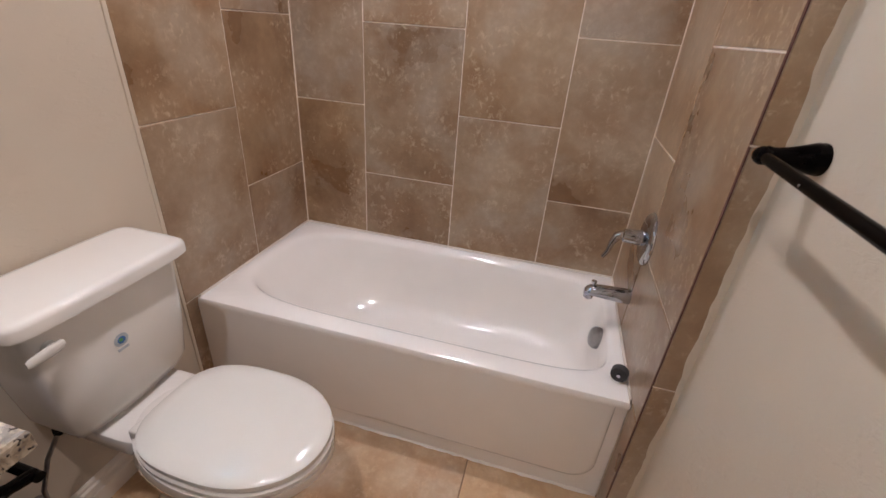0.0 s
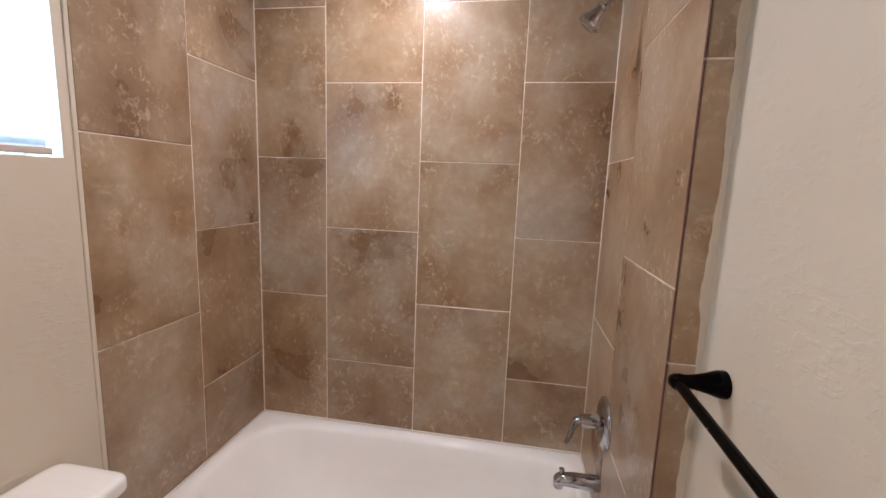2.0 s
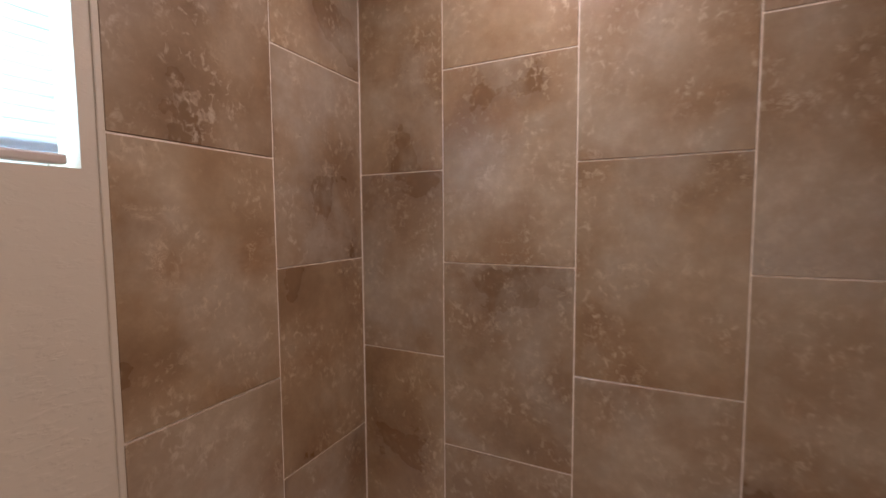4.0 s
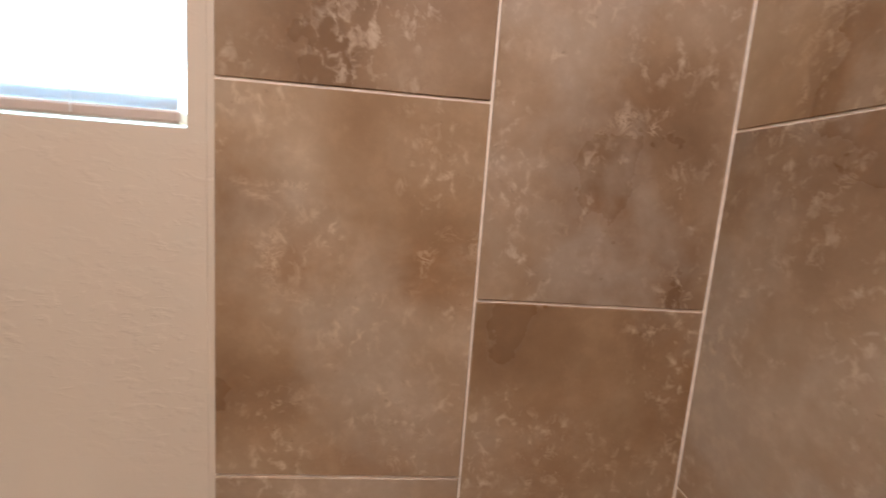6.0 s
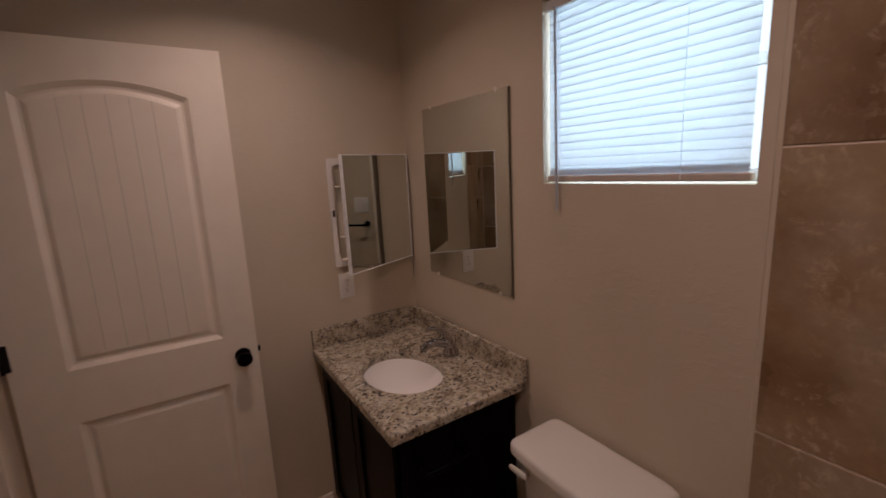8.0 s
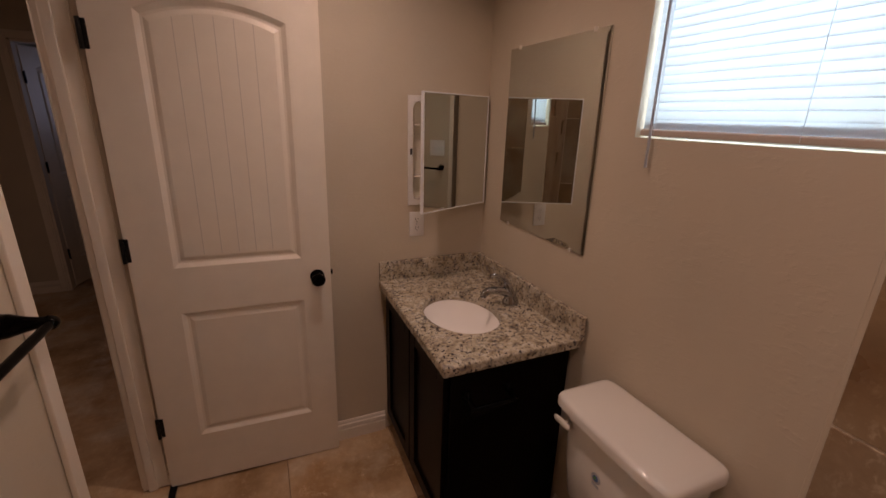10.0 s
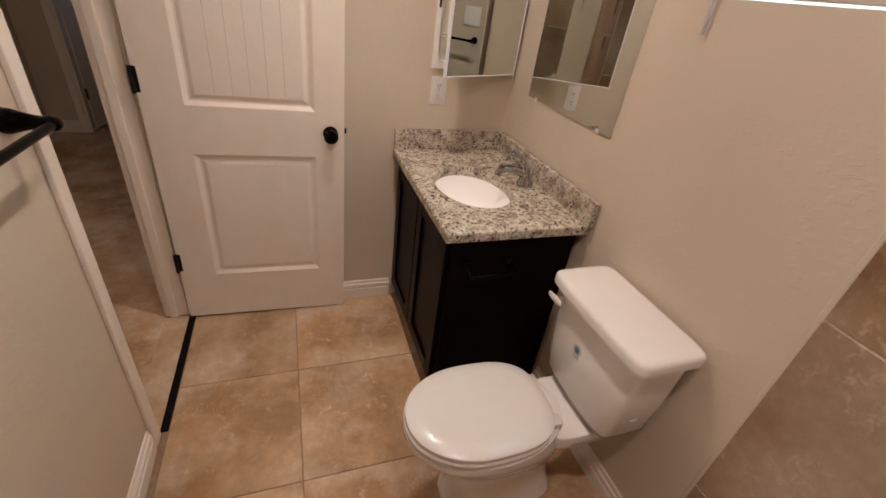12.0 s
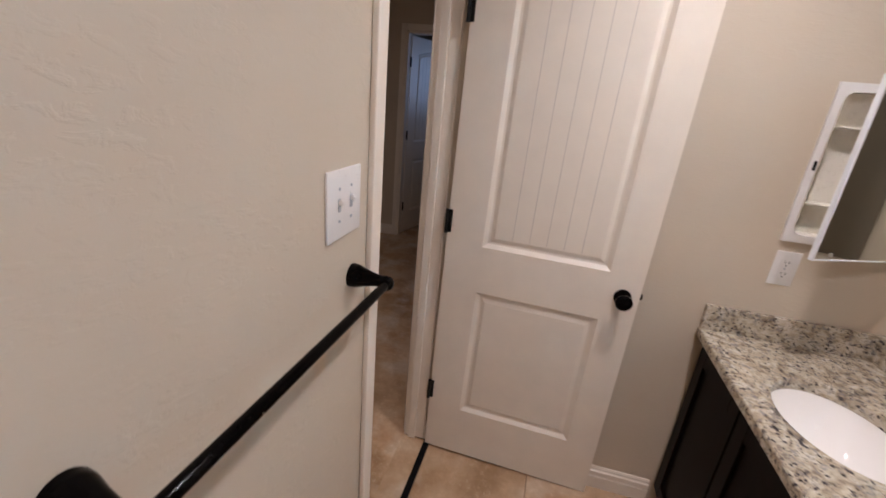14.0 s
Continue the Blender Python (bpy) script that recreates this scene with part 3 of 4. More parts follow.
def shower():
    v = thing("shower_valve", (W, VY, 0.765), "polished chrome shower valve with lever handle on tile", "shower valve")
    part("escutcheon", lathe([(0.084, 0), (0.0845, 0.004), (0.081, 0.010), (0.070, 0.016), (0.052, 0.020), (0.034, 0.022), (0.028, 0.022)], (W, VY, 0.765), (-1, 0, 0), 48), M_CHROME, v, "", True)
    part("stem", lathe([(0.026, 0.010), (0.024, 0.040), (0.022, 0.062), (0.021, 0.075), (0.012, 0.081)], (W, VY, 0.765), (-1, 0, 0), 32), M_CHROME, v, "", True)
    part("lever", tube([(W - 0.070, VY, 0.768), (W - 0.092, VY, 0.758), (W - 0.103, VY - 0.002, 0.735), (W - 0.108, VY - 0.004, 0.705), (W - 0.120, VY - 0.006, 0.682)], [0.016, 0.015, 0.010, 0.008, 0.007]), M_CHROME, v, "curved chrome lever", True)
    s = thing("tub_spout", (W, VY, 0.548), "polished chrome tub spout with diverter knob", "tub spout")
    lp = []
    for x, rz, ry, dz in ((0.0, 0.026, 0.026, 0), (-0.03, 0.026, 0.026, 0), (-0.09, 0.023, 0.024, 0.001), (-0.125, 0.020, 0.023, 0.000), (-0.140, 0.017, 0.020, -0.006), (-0.147, 0.010, 0.013, -0.010)):
        lp.append([(W + x, VY + ry * math.cos(a), 0.548 + dz + rz * math.sin(a)) for a in (2 * math.pi * k / 28 for k in range(28))])
    part("body", rings(lp), M_CHROME, s, "", True)
    part("nozzle", rod((W - 0.128, VY, 0.544), (W - 0.130, VY, 0.518), 0.017, 0.016), M_CHROME, s, "", True)
    part("diverter", lathe([(0.004, 0), (0.004, 0.010), (0.009, 0.012), (0.009, 0.018), (0.004, 0.020)], (W - 0.122, VY, 0.566), (0, 0, 1), 18), M_CHROME, s, "", True)
    h = thing("wall_shower", (W, 1.915, 2.075), "polished chrome shower head on a bent arm", "shower head")
    part("flange", lathe([(0.030, 0), (0.030, 0.003), (0.020, 0.010), (0.010, 0.012)], (W, 1.915, 2.075), (-1, 0, 0), 28), M_CHROME, h, "", True)
    part("arm", tube([(W - 0.002, 1.915, 2.075), (W - 0.05, 1.915, 2.075), (W - 0.075, 1.915, 2.065), (W - 0.115, 1.915, 2.025)], 0.0085), M_CHROME, h, "", True)
    part("head", lathe([(0.010, -0.004), (0.016, 0.004), (0.013, 0.012), (0.018, 0.020), (0.020, 0.034), (0.031, 0.050), (0.034, 0.062), (0.029, 0.066), (0.010, 0.064)], (W - 0.115, 1.915, 2.025), (-0.62, 0, -0.78), 32), M_CHROME, h, "", True)


shower()

# ---------------------------------------------------------------- toilet
TC = 1.140


def toilet():
    e = thing("toilet", (0.35, TC, 0), "white two-piece toilet with closed round lid", "toilet")
    BC = TC - 0.012
    def lp(x0, x1, hy, z, p=2.2, tail=0.6):
        return oval((x0 + x1) / 2, BC, (x1 - x0) / 2, hy, z, p, 56, tail)
    bowl = [lp(0.16, 0.56, 0.105, 0.0, 2.6), lp(0.16, 0.565, 0.108, 0.012, 2.6), lp(0.165, 0.56, 0.100, 0.03), lp(0.18, 0.55, 0.088, 0.09), lp(0.19, 0.555, 0.086, 0.16), lp(0.19, 0.590, 0.104, 0.23), lp(0.19, 0.645, 0.136, 0.30, 2.2, 0.2), lp(0.20, 0.695, 0.158, 0.352, 2.15, 0.0), lp(0.215, 0.717, 0.168, 0.386, 2.1, -0.1), lp(0.217, 0.716, 0.167, 0.408, 2.1, -0.1), lp(0.24, 0.69, 0.148, 0.414, 2.1, 0.0)]
    part("bowl", rings(bowl), M_CERAMIC, e, "", True)
    deck = []
    for z, i in ((0.318, 0.030), (0.340, 0.006), (0.384, 0.0), (0.391, 0.003), (0.3945, 0.010)):
        deck.append(oval(0.165, TC, 0.135 - i, 0.118 - i, z, 5.0, 56))
    part("tank_deck", rings(deck), M_CERAMIC, e, "", True)
    part("gasket", rings([oval(0.090, TC, 0.066, 0.122, z, 6.0, 56) for z in (0.3942, 0.4004)]), M_RUBBER, e, "dark rubber gasket under the tank")
    def seat(z0, z1, grow, crown):
        a = lp(0.276 - grow * 0.2, 0.713 + grow, 0.162 + grow, z0, 2.1, 0.9)
        b = lp(0.276 - grow * 0.2, 0.713 + grow, 0.162 + grow, z1 - 0.006, 2.1, 0.9)
        c = lp(0.281, 0.706 + grow, 0.156 + grow, z1 - 0.001, 2.1, 0.9)
        d = lp(0.31, 0.665, 0.124, z1 + crown * 0.7, 2.1, 0.6)
        f = lp(0.39, 0.58, 0.06, z1 + crown, 2.0, 0.2)
        return rings([a, b, c, d, f])
    part("seat", seat(0.417, 0.433, 0.003, 0.0), M_WHITE_SEAT, e, "white plastic seat", True)
    part("seat_lid", seat(0.4375, 0.456, 0.0, 0.004), M_WHITE_SEAT, e, "white plastic lid, closed", True)
    for s in (-1, 1):
        part("hinge", box(0.256, BC + s * 0.078 - 0.019, 0.3946, 0.288, BC + s * 0.078 + 0.019, 0.430, 0.005, 3), M_WHITE_SEAT, e, "", True)
        part("bolt_cap", lathe([(0.012, 0), (0.012, 0.006), (0.008, 0.013), (0.002, 0.015)], (0.35, TC + s * 0.094, 0.030), (0, s * 0.35, 1), 18), M_WHITE_SEAT, e, "", True)
    tank = []
    for z, x1, hy in ((0.400, 0.150, 0.135), (0.408, 0.166, 0.148), (0.440, 0.180, 0.160), (0.560, 0.189, 0.174), (0.738, 0.196, 0.184), (0.7455, 0.194, 0.182)):
        tank.append([(x + (0.012 * (1 - ((y - TC) / hy) ** 2) if x > 0.1 else 0), y, zz) for x, y, zz in oval((0.012 + x1) / 2, TC, (x1 - 0.012) / 2, hy, z, 9.0, 96)])
    part("tank", rings(tank), M_CERAMIC, e, "", True)
    lid = []
    for z, i in ((0.7458, 0.020), (0.7458, 0.004), (0.748, 0.0), (0.770, 0.0), (0.777, 0.003), (0.7805, 0.009), (0.7825, 0.022)):
        lid.append([(x + (0.008 * (1 - ((y - TC) / 0.208) ** 2) if x > 0.1 else 0), y, zz) for x, y, zz in oval(0.1135, TC, 0.109 - i, 0.208 - i, z, 10.0, 96)])
    part("tank_lid", rings(lid), M_CERAMIC, e, "", True)
    lever = lathe([(0.014, 0), (0.014, 0.008), (0.010, 0.014)], (0.202, 0.992, 0.699), (1, 0, 0), 20)
    loops = []
    for y, hz, hx in ((1.012, 0.007, 0.003), (1.006, 0.011, 0.006), (0.985, 0.0125, 0.007), (0.962, 0.0115, 0.006), (0.948, 0.0105, 0.005), (0.942, 0.007, 0.003)):
        loops.append([(0.218 + hx * math.cos(a), y, 0.700 - (1.0 - y) * 0.06 + hz * math.sin(a)) for a in (2 * math.pi * k / 16 for k in range(16))])
    part("flush_lever", rings(loops, bm=lever), M_WHITE_SEAT, e, "white plastic flush lever", True)
    # round printed sticker and small tag
    st = lathe([(0.017, 0), (0.017, 0.0012)], (0.2032, 1.121, 0.616), (1, 0, -0.075), 28)
    sticker = part("sticker", st, M_GREY, e, "round blue and green sticker")
    part("print", lathe([(0.0095, 0), (0.0095, 0.002)], (0.2035, 1.121, 0.616), (1, 0, -0.075), 24), M_BLUE, sticker)
    part("print", lathe([(0.0045, 0), (0.0045, 0.003)], (0.2038, 1.119, 0.618), (1, 0, -0.075), 16), M_GREEN, sticker)
    part("print", box(0.1990, 1.108, 0.588, 0.2035, 1.134, 0.594), M_GREY, sticker)
    part("tag", box(0.288 - 0.19, TC + 0.157, 0.505, 0.312 - 0.19, TC + 0.173, 0.515, 0.001, 1), M_GREY, e, "small grey printed mark")


M_WHITE_SEAT = plain("white_seat_plastic", (0.70, 0.665, 0.60), 0.16, vary=0.015, scale=8, coat=0.2)
toilet()
w = thing("water_supply", (0.03, 0.93, 0.18), "angle stop valve with braided supply hose below the tank", "valve")
part("valve", lathe([(0.020, 0), (0.020, 0.003), (0.008, 0.006), (0.008, 0.040), (0.014, 0.044), (0.014, 0.062), (0.006, 0.064)], (0.0, 0.93, 0.18), (1, 0, 0), 20), M_CHROME, w, "", True)
part("hose", tube([(0.052, 0.93, 0.19), (0.052, 0.935, 0.25), (0.060, 0.965, 0.33), (0.066, 1.010, 0.392)], 0.0055, 12), M_NICKEL, w, "braided steel hose", True)
part("nut", lathe([(0.013, 0), (0.017, 0.004), (0.017, 0.022), (0.012, 0.027)], (0.066, 1.010, 0.378), (0, 0, 1), 8), M_BLACK, w, "black plastic nut")

# ---------------------------------------------------------------- vanity
M_SINK = plain("bright_white_china", (0.90, 0.87, 0.83), 0.035, vary=0.01, scale=6)
CZ0, CZ1 = 0.800, 0.836
CX, CY = 0.528, 0.784
SX, SY = 0.305, 0.430


def vanity():
    e = thing("vanity_cabinet", (0.25, 0.37, 0), "dark espresso wooden vanity cabinet with two doors", "cabinet")
    b = box(0.012, 0.004, 0.085, 0.482, 0.735, 0.60)
    box(0.012, 0.004, 0.0, 0.430, 0.735, 0.085, bm=b)
    box(0.012, 0.004, 0.60, 0.030, 0.735, CZ0, bm=b)
    box(0.464, 0.004, 0.60, 0.482, 0.735, CZ0, bm=b)
    box(0.030, 0.004, 0.60, 0.464, 0.020, CZ0, bm=b)
    box(0.030, 0.717, 0.60, 0.464, 0.735, CZ0, bm=b)
    part("body", b, M_WOOD, e)
    part("side_panel", box(0.012, 0.735, 0.0, 0.484, 0.744, CZ0 - 0.001, 0.001, 1), M_WOOD, e)
    for ya, yb in ((0.022, 0.368), (0.376, 0.722)):
        d = bmesh.new()
        za, zb, x = 0.105, 0.775, 0.483
        box(x, ya, za, x + 0.019, ya + 0.058, zb, 0.0015, 1, d)
        box(x, yb - 0.058, za, x + 0.019, yb, zb, 0.0015, 1, d)
        box(x, ya + 0.058, za, x + 0.019, yb - 0.058, za + 0.058, 0.0015, 1, d)
        box(x, ya + 0.058, zb - 0.058, x + 0.019, yb - 0.058, zb, 0.0015, 1, d)
        door = part("door", d, M_WOOD, e)
        part("panel", box(x, ya + 0.05, za + 0.05, x + 0.009, yb - 0.05, zb - 0.05), M_WOOD, door)
    # countertop with an oval cut-out
    c = thing("countertop", (CX / 2, CY / 2, CZ0), "speckled grey and cream granite vanity top", "countertop")
    count = 72
    hx, hy = 0.146, 0.190
    # loops share their turn from the sink's middle
    def rr(i, z):
        out = []
        x0, y0, x1, y1 = 0.001, 0.001, CX - i, CY - i
        for k in range(count):
            a = 2 * math.pi * k / count
            cs, sn = math.cos(a), math.sin(a)
            tx = ((x1 - SX) / cs if cs > 0 else (x0 - SX) / cs) if abs(cs) > 1e-9 else 9e9
            ty = ((y1 - SY) / sn if sn > 0 else (y0 - SY) / sn) if abs(sn) > 1e-9 else 9e9
            k2 = min(tx, ty)
            out.append([SX + k2 * cs, SY + k2 * sn, z])
        for px in (x0, x1):
            for py in (y0, y1):
                near = min(out, key=lambda p: (p[0] - px) ** 2 + (p[1] - py) ** 2)
                near[0], near[1] = px, py
        return out
    loops = [oval(SX, SY, hx, hy, CZ0, 2.0, count), rr(0.004, CZ0), rr(0, CZ0 + 0.004), rr(0, CZ1 - 0.007), rr(0.002, CZ1 - 0.002), rr(0.007, CZ1), oval(SX, SY, hx + 0.003, hy + 0.003, CZ1, 2.0, count), oval(SX, SY, hx, hy, CZ1 - 0.003, 2.0, count), oval(SX, SY, hx, hy, CZ0, 2.0, count)]
    part("slab", rings(loops, False, False), M_GRANITE, c)
    part("backsplash", box(0.0, 0.0215, CZ1 + 0.0005, 0.021, CY + 0.012, CZ1 + 0.090, 0.002, 2), M_GRANITE, c)
    part("backsplash", box(0.0, 0.0005, CZ1 + 0.0005, CX - 0.002, 0.021, CZ1 + 0.090, 0.002, 2), M_GRANITE, c)
    # sink
    s = thing("sink", (SX, SY, CZ0 - 0.15), "white oval undermount sink set in granite", "sink")
    prof = [(1.05, 0.0), (1.0, 0.0)] + [(k / 20, -0.148 * (1 - (k / 20) ** 2.3)) for k in range(19, 2, -1)]
    part("bowl", rings([oval(SX, SY, hx * k, hy * k, CZ0 - 0.0008 + z, 2.0, count) for k, z in prof], cap_start=False), M_SINK, s, "", True)
    part("drain", lathe([(0.022, 0), (0.022, 0.002), (0.017, 0.004), (0.016, 0.007), (0.005, 0.008)], (SX, SY, CZ0 - 0.1475), (0, 0, 1), 28), M_CHROME, s, "chrome pop-up drain", True)
    # faucet
    f = thing("faucet", (0.082, SY, CZ1), "polished chrome single-lever basin faucet", "faucet")
    part("base", lathe([(0.034, 0.0005), (0.035, 0.005), (0.034, 0.012), (0.030, 0.021), (0.0245, 0.029), (0.0215, 0.040)], (0.080, SY + 0.006, CZ1), (0.08, 0, 1), 36), M_CHROME, f, "", True)
    part("body", tube([(0.082, SY + 0.006, CZ1 + 0.034), (0.088, SY + 0.005, CZ1 + 0.056), (0.096, SY + 0.003, CZ1 + 0.078), (0.102, SY + 0.001, CZ1 + 0.090), (0.105, SY, CZ1 + 0.095)], [0.0220, 0.0205, 0.0190, 0.0150, 0.006], 28), M_CHROME, f, "", True)
    part("spout", tube([(0.090, SY + 0.004, CZ1 + 0.046), (0.118, SY + 0.003, CZ1 + 0.060), (0.150, SY + 0.001, CZ1 + 0.069), (0.180, SY, CZ1 + 0.070), (0.198, SY, CZ1 + 0.064), (0.206, SY, CZ1 + 0.052), (0.207, SY, CZ1 + 0.044)], [0.0175, 0.0180, 0.0172, 0.0162, 0.0155, 0.0140, 0.0125], 28), M_CHROME, f, "", True)
    part("lever", tube([(0.098, SY, CZ1 + 0.086), (0.104, SY, CZ1 + 0.104), (0.120, SY, CZ1 + 0.119), (0.146, SY, CZ1 + 0.129), (0.172, SY, CZ1 + 0.134), (0.180, SY, CZ1 + 0.135)], [0.0130, 0.0105, 0.0088, 0.0095, 0.0085, 0.0045], 20), M_CHROME, f, "", True)
    part("lift_rod", rod((0.052, SY, CZ1 + 0.008), (0.052, SY, CZ1 + 0.062), 0.0025, sides=10), M_CHROME, f)


vanity()


def paper_holder():
    e = thing("paper_holder", (0.32, 0.744, 0.65), "black bronze toilet paper bar on the vanity side", "paper holder")
    for x in (0.272, 0.428):
        part("post", lathe([(0.019, 0), (0.019, 0.004), (0.012, 0.012), (0.009, 0.03), (0.010, 0.058), (0.008, 0.064)], (x, 0.744, 0.690), (0, 1, -0.25), 20), M_BRONZE, e, "", True)
    part("bar", rod((0.260, 0.802, 0.674), (0.440, 0.802, 0.674), 0.0085, sides=18), M_BRONZE, e, "", True)


paper_holder()

# ---------------------------------------------------------------- mirrors
mr = thing("wall_mirror", (0.0, 0.457, 1.13), "frameless rectangular mirror hung above the vanity", "mirror")
y0, y1, z0, z1 = 0.178, 0.736, 1.131, 1.842
bm = rings([[(-0.0055, y, z) for y, z in ((y0, z0), (y1, z0), (y1, z1), (y0, z1))], [(-0.0007, y, z) for y, z in ((y0, z0), (y1, z0), (y1, z1), (y0, z1))],
            [(0.0, y, z) for y, z in ((y0 + 0.020, z0 + 0.020), (y1 - 0.020, z0 + 0.020), (y1 - 0.020, z1 - 0.020), (y0 + 0.020, z1 - 0.020))]])
part("glass", bm, M_MIRROR, mr)
for yy, zz in ((0.245, z0), (0.665, z0), (0.245, z1), (0.665, z1)):
    part("clip", box(-0.006, yy - 0.006, zz - 0.007, 0.003, yy + 0.006, zz + 0.007, 0.001, 1), M_CAULK, mr, "clear plastic mirror clip")

# recessed medicine cabinet with an open mirror door
CB = (0.010, 0.386, 1.186, 1.658)


M_LINER = plain("cream_enamel", (0.92, 0.88, 0.78), 0.3, vary=0.02)


def medicine_cabinet():
    e = thing("medicine_cabinet", (0.2, 0.0, 1.2), "white recessed medicine cabinet with mirrored door ajar", "medicine cabinet")
    x0, x1, z0, z1 = CB
    fr = bmesh.new()
    # flange with rounded opening
    count = 64
    o = rect_loop(x0, z0, x1, z1, 0, count)
    i = oval((x0 + x1) / 2, (z0 + z1) / 2, (x1 - x0) / 2 - 0.020, (z1 - z0) / 2 - 0.024, 0, 14.0, count)
    def flat(lp, y):
        return [(p[0], y, p[1]) for p in lp]
    rings([flat(o, 0.0012), flat(o, 0.011), flat(i, 0.012), flat(i, 0.0013)], False, False, fr)
    part("frame", fr, M_WHITE, e, "", True)
    xi0, xi1, zi0, zi1, dp = 0.0272, 0.3688, 1.2082, 1.6358, -0.048
    liner = box(xi0, dp, zi0, xi1, dp + 0.003, zi1)
    for q in ((xi0, zi0, xi0 + 0.003, zi1), (xi1 - 0.003, zi0, xi1, zi1), (xi0 + 0.003, zi0, xi1 - 0.003, zi0 + 0.003), (xi0 + 0.003, zi1 - 0.003, xi1 - 0.003, zi1)):
        box(q[0], dp + 0.003, q[1], q[2], 0.0012, q[3], bm=liner)
    part("liner", liner, M_LINER, e, "white inside of the cabinet")
    for z in (1.305, 1.532):
        part("shelf", box(xi0 + 0.0035, dp + 0.0035, z, xi1 - 0.0035, -0.004, z + 0.007, 0.002, 1), M_LINER, e, "white shelf")
    part("catch", box(x1 - 0.016, 0.011, 1.41, x1 - 0.008, 0.016, 1.438, 0.001, 1), M_BLACK, e, "small black magnetic catch")
    door = new("door")
    door.parent = e
    dm = pose(0.018, 0.020, 0) @ Matrix.Rotation(radians(23.7), 4, "Z")
    door.matrix_world = dm
    bpy.context.view_layer.update()
    wd = 0.405
    def dpart(name, b, mat, label=""):
        ob = mesh_object(name, b, mat)
        ob.parent = door
        return tagged(ob, label)
    # local axes: x from the hinge to the free edge, +y towards the room
    dpart("mirror", box(0.0, 0.0085, z0, wd, 0.0125, z1 + 0.006, 0.001, 1), M_MIRROR, "mirror glass")
    dpart("backing", box(0.002, 0.0, z0 + 0.002, wd - 0.002, 0.0083, z1 + 0.004), M_WHITE, "white door back")
    for a in (("x", 0.0), ("x", wd)):
        dpart("edge_trim", box(a[1] - 0.0026, -0.001, z0 - 0.003, a[1] + 0.0026, 0.0145, z1 + 0.009, 0.001, 1), M_ALU, "thin pale metal edge")
    for z in (z0, z1 + 0.006):
        dpart("edge_trim", box(0.0030, -0.001, z - 0.0024, wd - 0.0030, 0.0145, z + 0.0024, 0.001, 1), M_ALU, "thin pale metal edge")


medicine_cabinet()

# ---------------------------------------------------------------- window and blind


def window():
    y0, y1, z0, z1 = WIN
    e = thing("window_1", (-0.11, (y0 + y1) / 2, z0), "small white-framed bathroom window behind a blind", "window")
    tagged(e, kind="structure")
    x = -0.145
    for a in ((y0, z0, y1, z0 + 0.028), (y0, z1 - 0.028, y1, z1), (y0, z0 + 0.028, y0 + 0.028, z1 - 0.028), (y1 - 0.028, z0 + 0.028, y1, z1 - 0.028), (y0 + 0.028, (z0 + z1) / 2 - 0.012, y1 - 0.028, (z0 + z1) / 2 + 0.012)):
        part("frame", box(x, a[0], a[1], x + 0.022, a[2], a[3], 0.002, 1), M_ALU, e)
    p = part("pane", box(x + 0.008, y0 + 0.02, z0 + 0.02, x + 0.012, y1 - 0.02, z1 - 0.02), M_GLASS, e)
    p.visible_shadow = False
    structure("backdrop", box(-1.2, y0 - 1.2, z0 - 1.0, -1.19, y1 + 1.2, z1 + 1.2), M_SKY, "bright overexposed daylight outside the window")
    b = thing("window_blind", (-0.03, (y0 + y1) / 2, z0), "white horizontal mini blind, closed and glowing with daylight", "blind")
    bx = -0.028
    part("headrail", box(bx - 0.014, y0 + 0.006, z1 - 0.030, bx + 0.014, y1 - 0.012, z1 - 0.003, 0.002, 1), M_WHITE, b)
    part("bottom_rail", box(bx - 0.012, y0 + 0.006, z0 + 0.006, bx + 0.012, y1 - 0.014, z0 + 0.024, 0.004, 2), M_RAIL, b, "bottom rail, coloured tan for its backlit shade")
    n, pitch, depth = 21, 0.0222, 0.0256
    k = 6
    tilt = radians(82)
    prof = []
    for i in range(k + 1):
        u = (i / k - 0.5) * depth
        w2 = 0.0007 * (1 - (2 * i / k - 1) ** 2)
        prof.append((u * math.cos(tilt) + w2 * math.sin(tilt), -u * math.sin(tilt) + w2 * math.cos(tilt)))
    t = 0.0004
    loop = [(a, c) for a, c in prof] + [(a - t * math.sin(tilt), c - t * math.cos(tilt)) for a, c in prof[::-1]]
    sl = rings([[(a, yy, c) for a, c in loop] for yy in (y0 + 0.008, y1 - 0.022)])
    first = None
    for i in range(n):
        zz = z0 + 0.040 + i * pitch
        if first is None:
            first = part("slat", sl, M_SLAT, b)
            first.matrix_world = pose(bx, 0, zz)
        else:
            o = first.copy()
            scene.collection.objects.link(o)
            o.matrix_world = pose(bx, 0, zz)
    for i in range(2):
        o = first.copy()
        scene.collection.objects.link(o)
        o.matrix_world = pose(bx, 0, z0 + 0.0275 + i * 0.0034)
    for yy in (y0 + 0.055, y1 - 0.155):
        part("ladder_cord", rod((bx + 0.013, yy, z0 + 0.01), (bx + 0.013, yy, z1 - 0.02), 0.0008, sides=6), M_SLAT, b)
    part("wand", rod((bx + 0.026, y0 + 0.050, z1 - 0.03), (0.004, y0 + 0.062, 1.452), 0.0042, sides=8), M_GREYPL, b, "clear grey tilt wand")


# tan puts the shade of the backlit rail into its colour
M_RAIL = plain("backlit_shade_rail", (0.55, 0.46, 0.40), 0.45, vary=0.05)
M_GREYPL = plain("clear_grey_plastic", (0.42, 0.43, 0.46), 0.25, vary=0.05)
window()

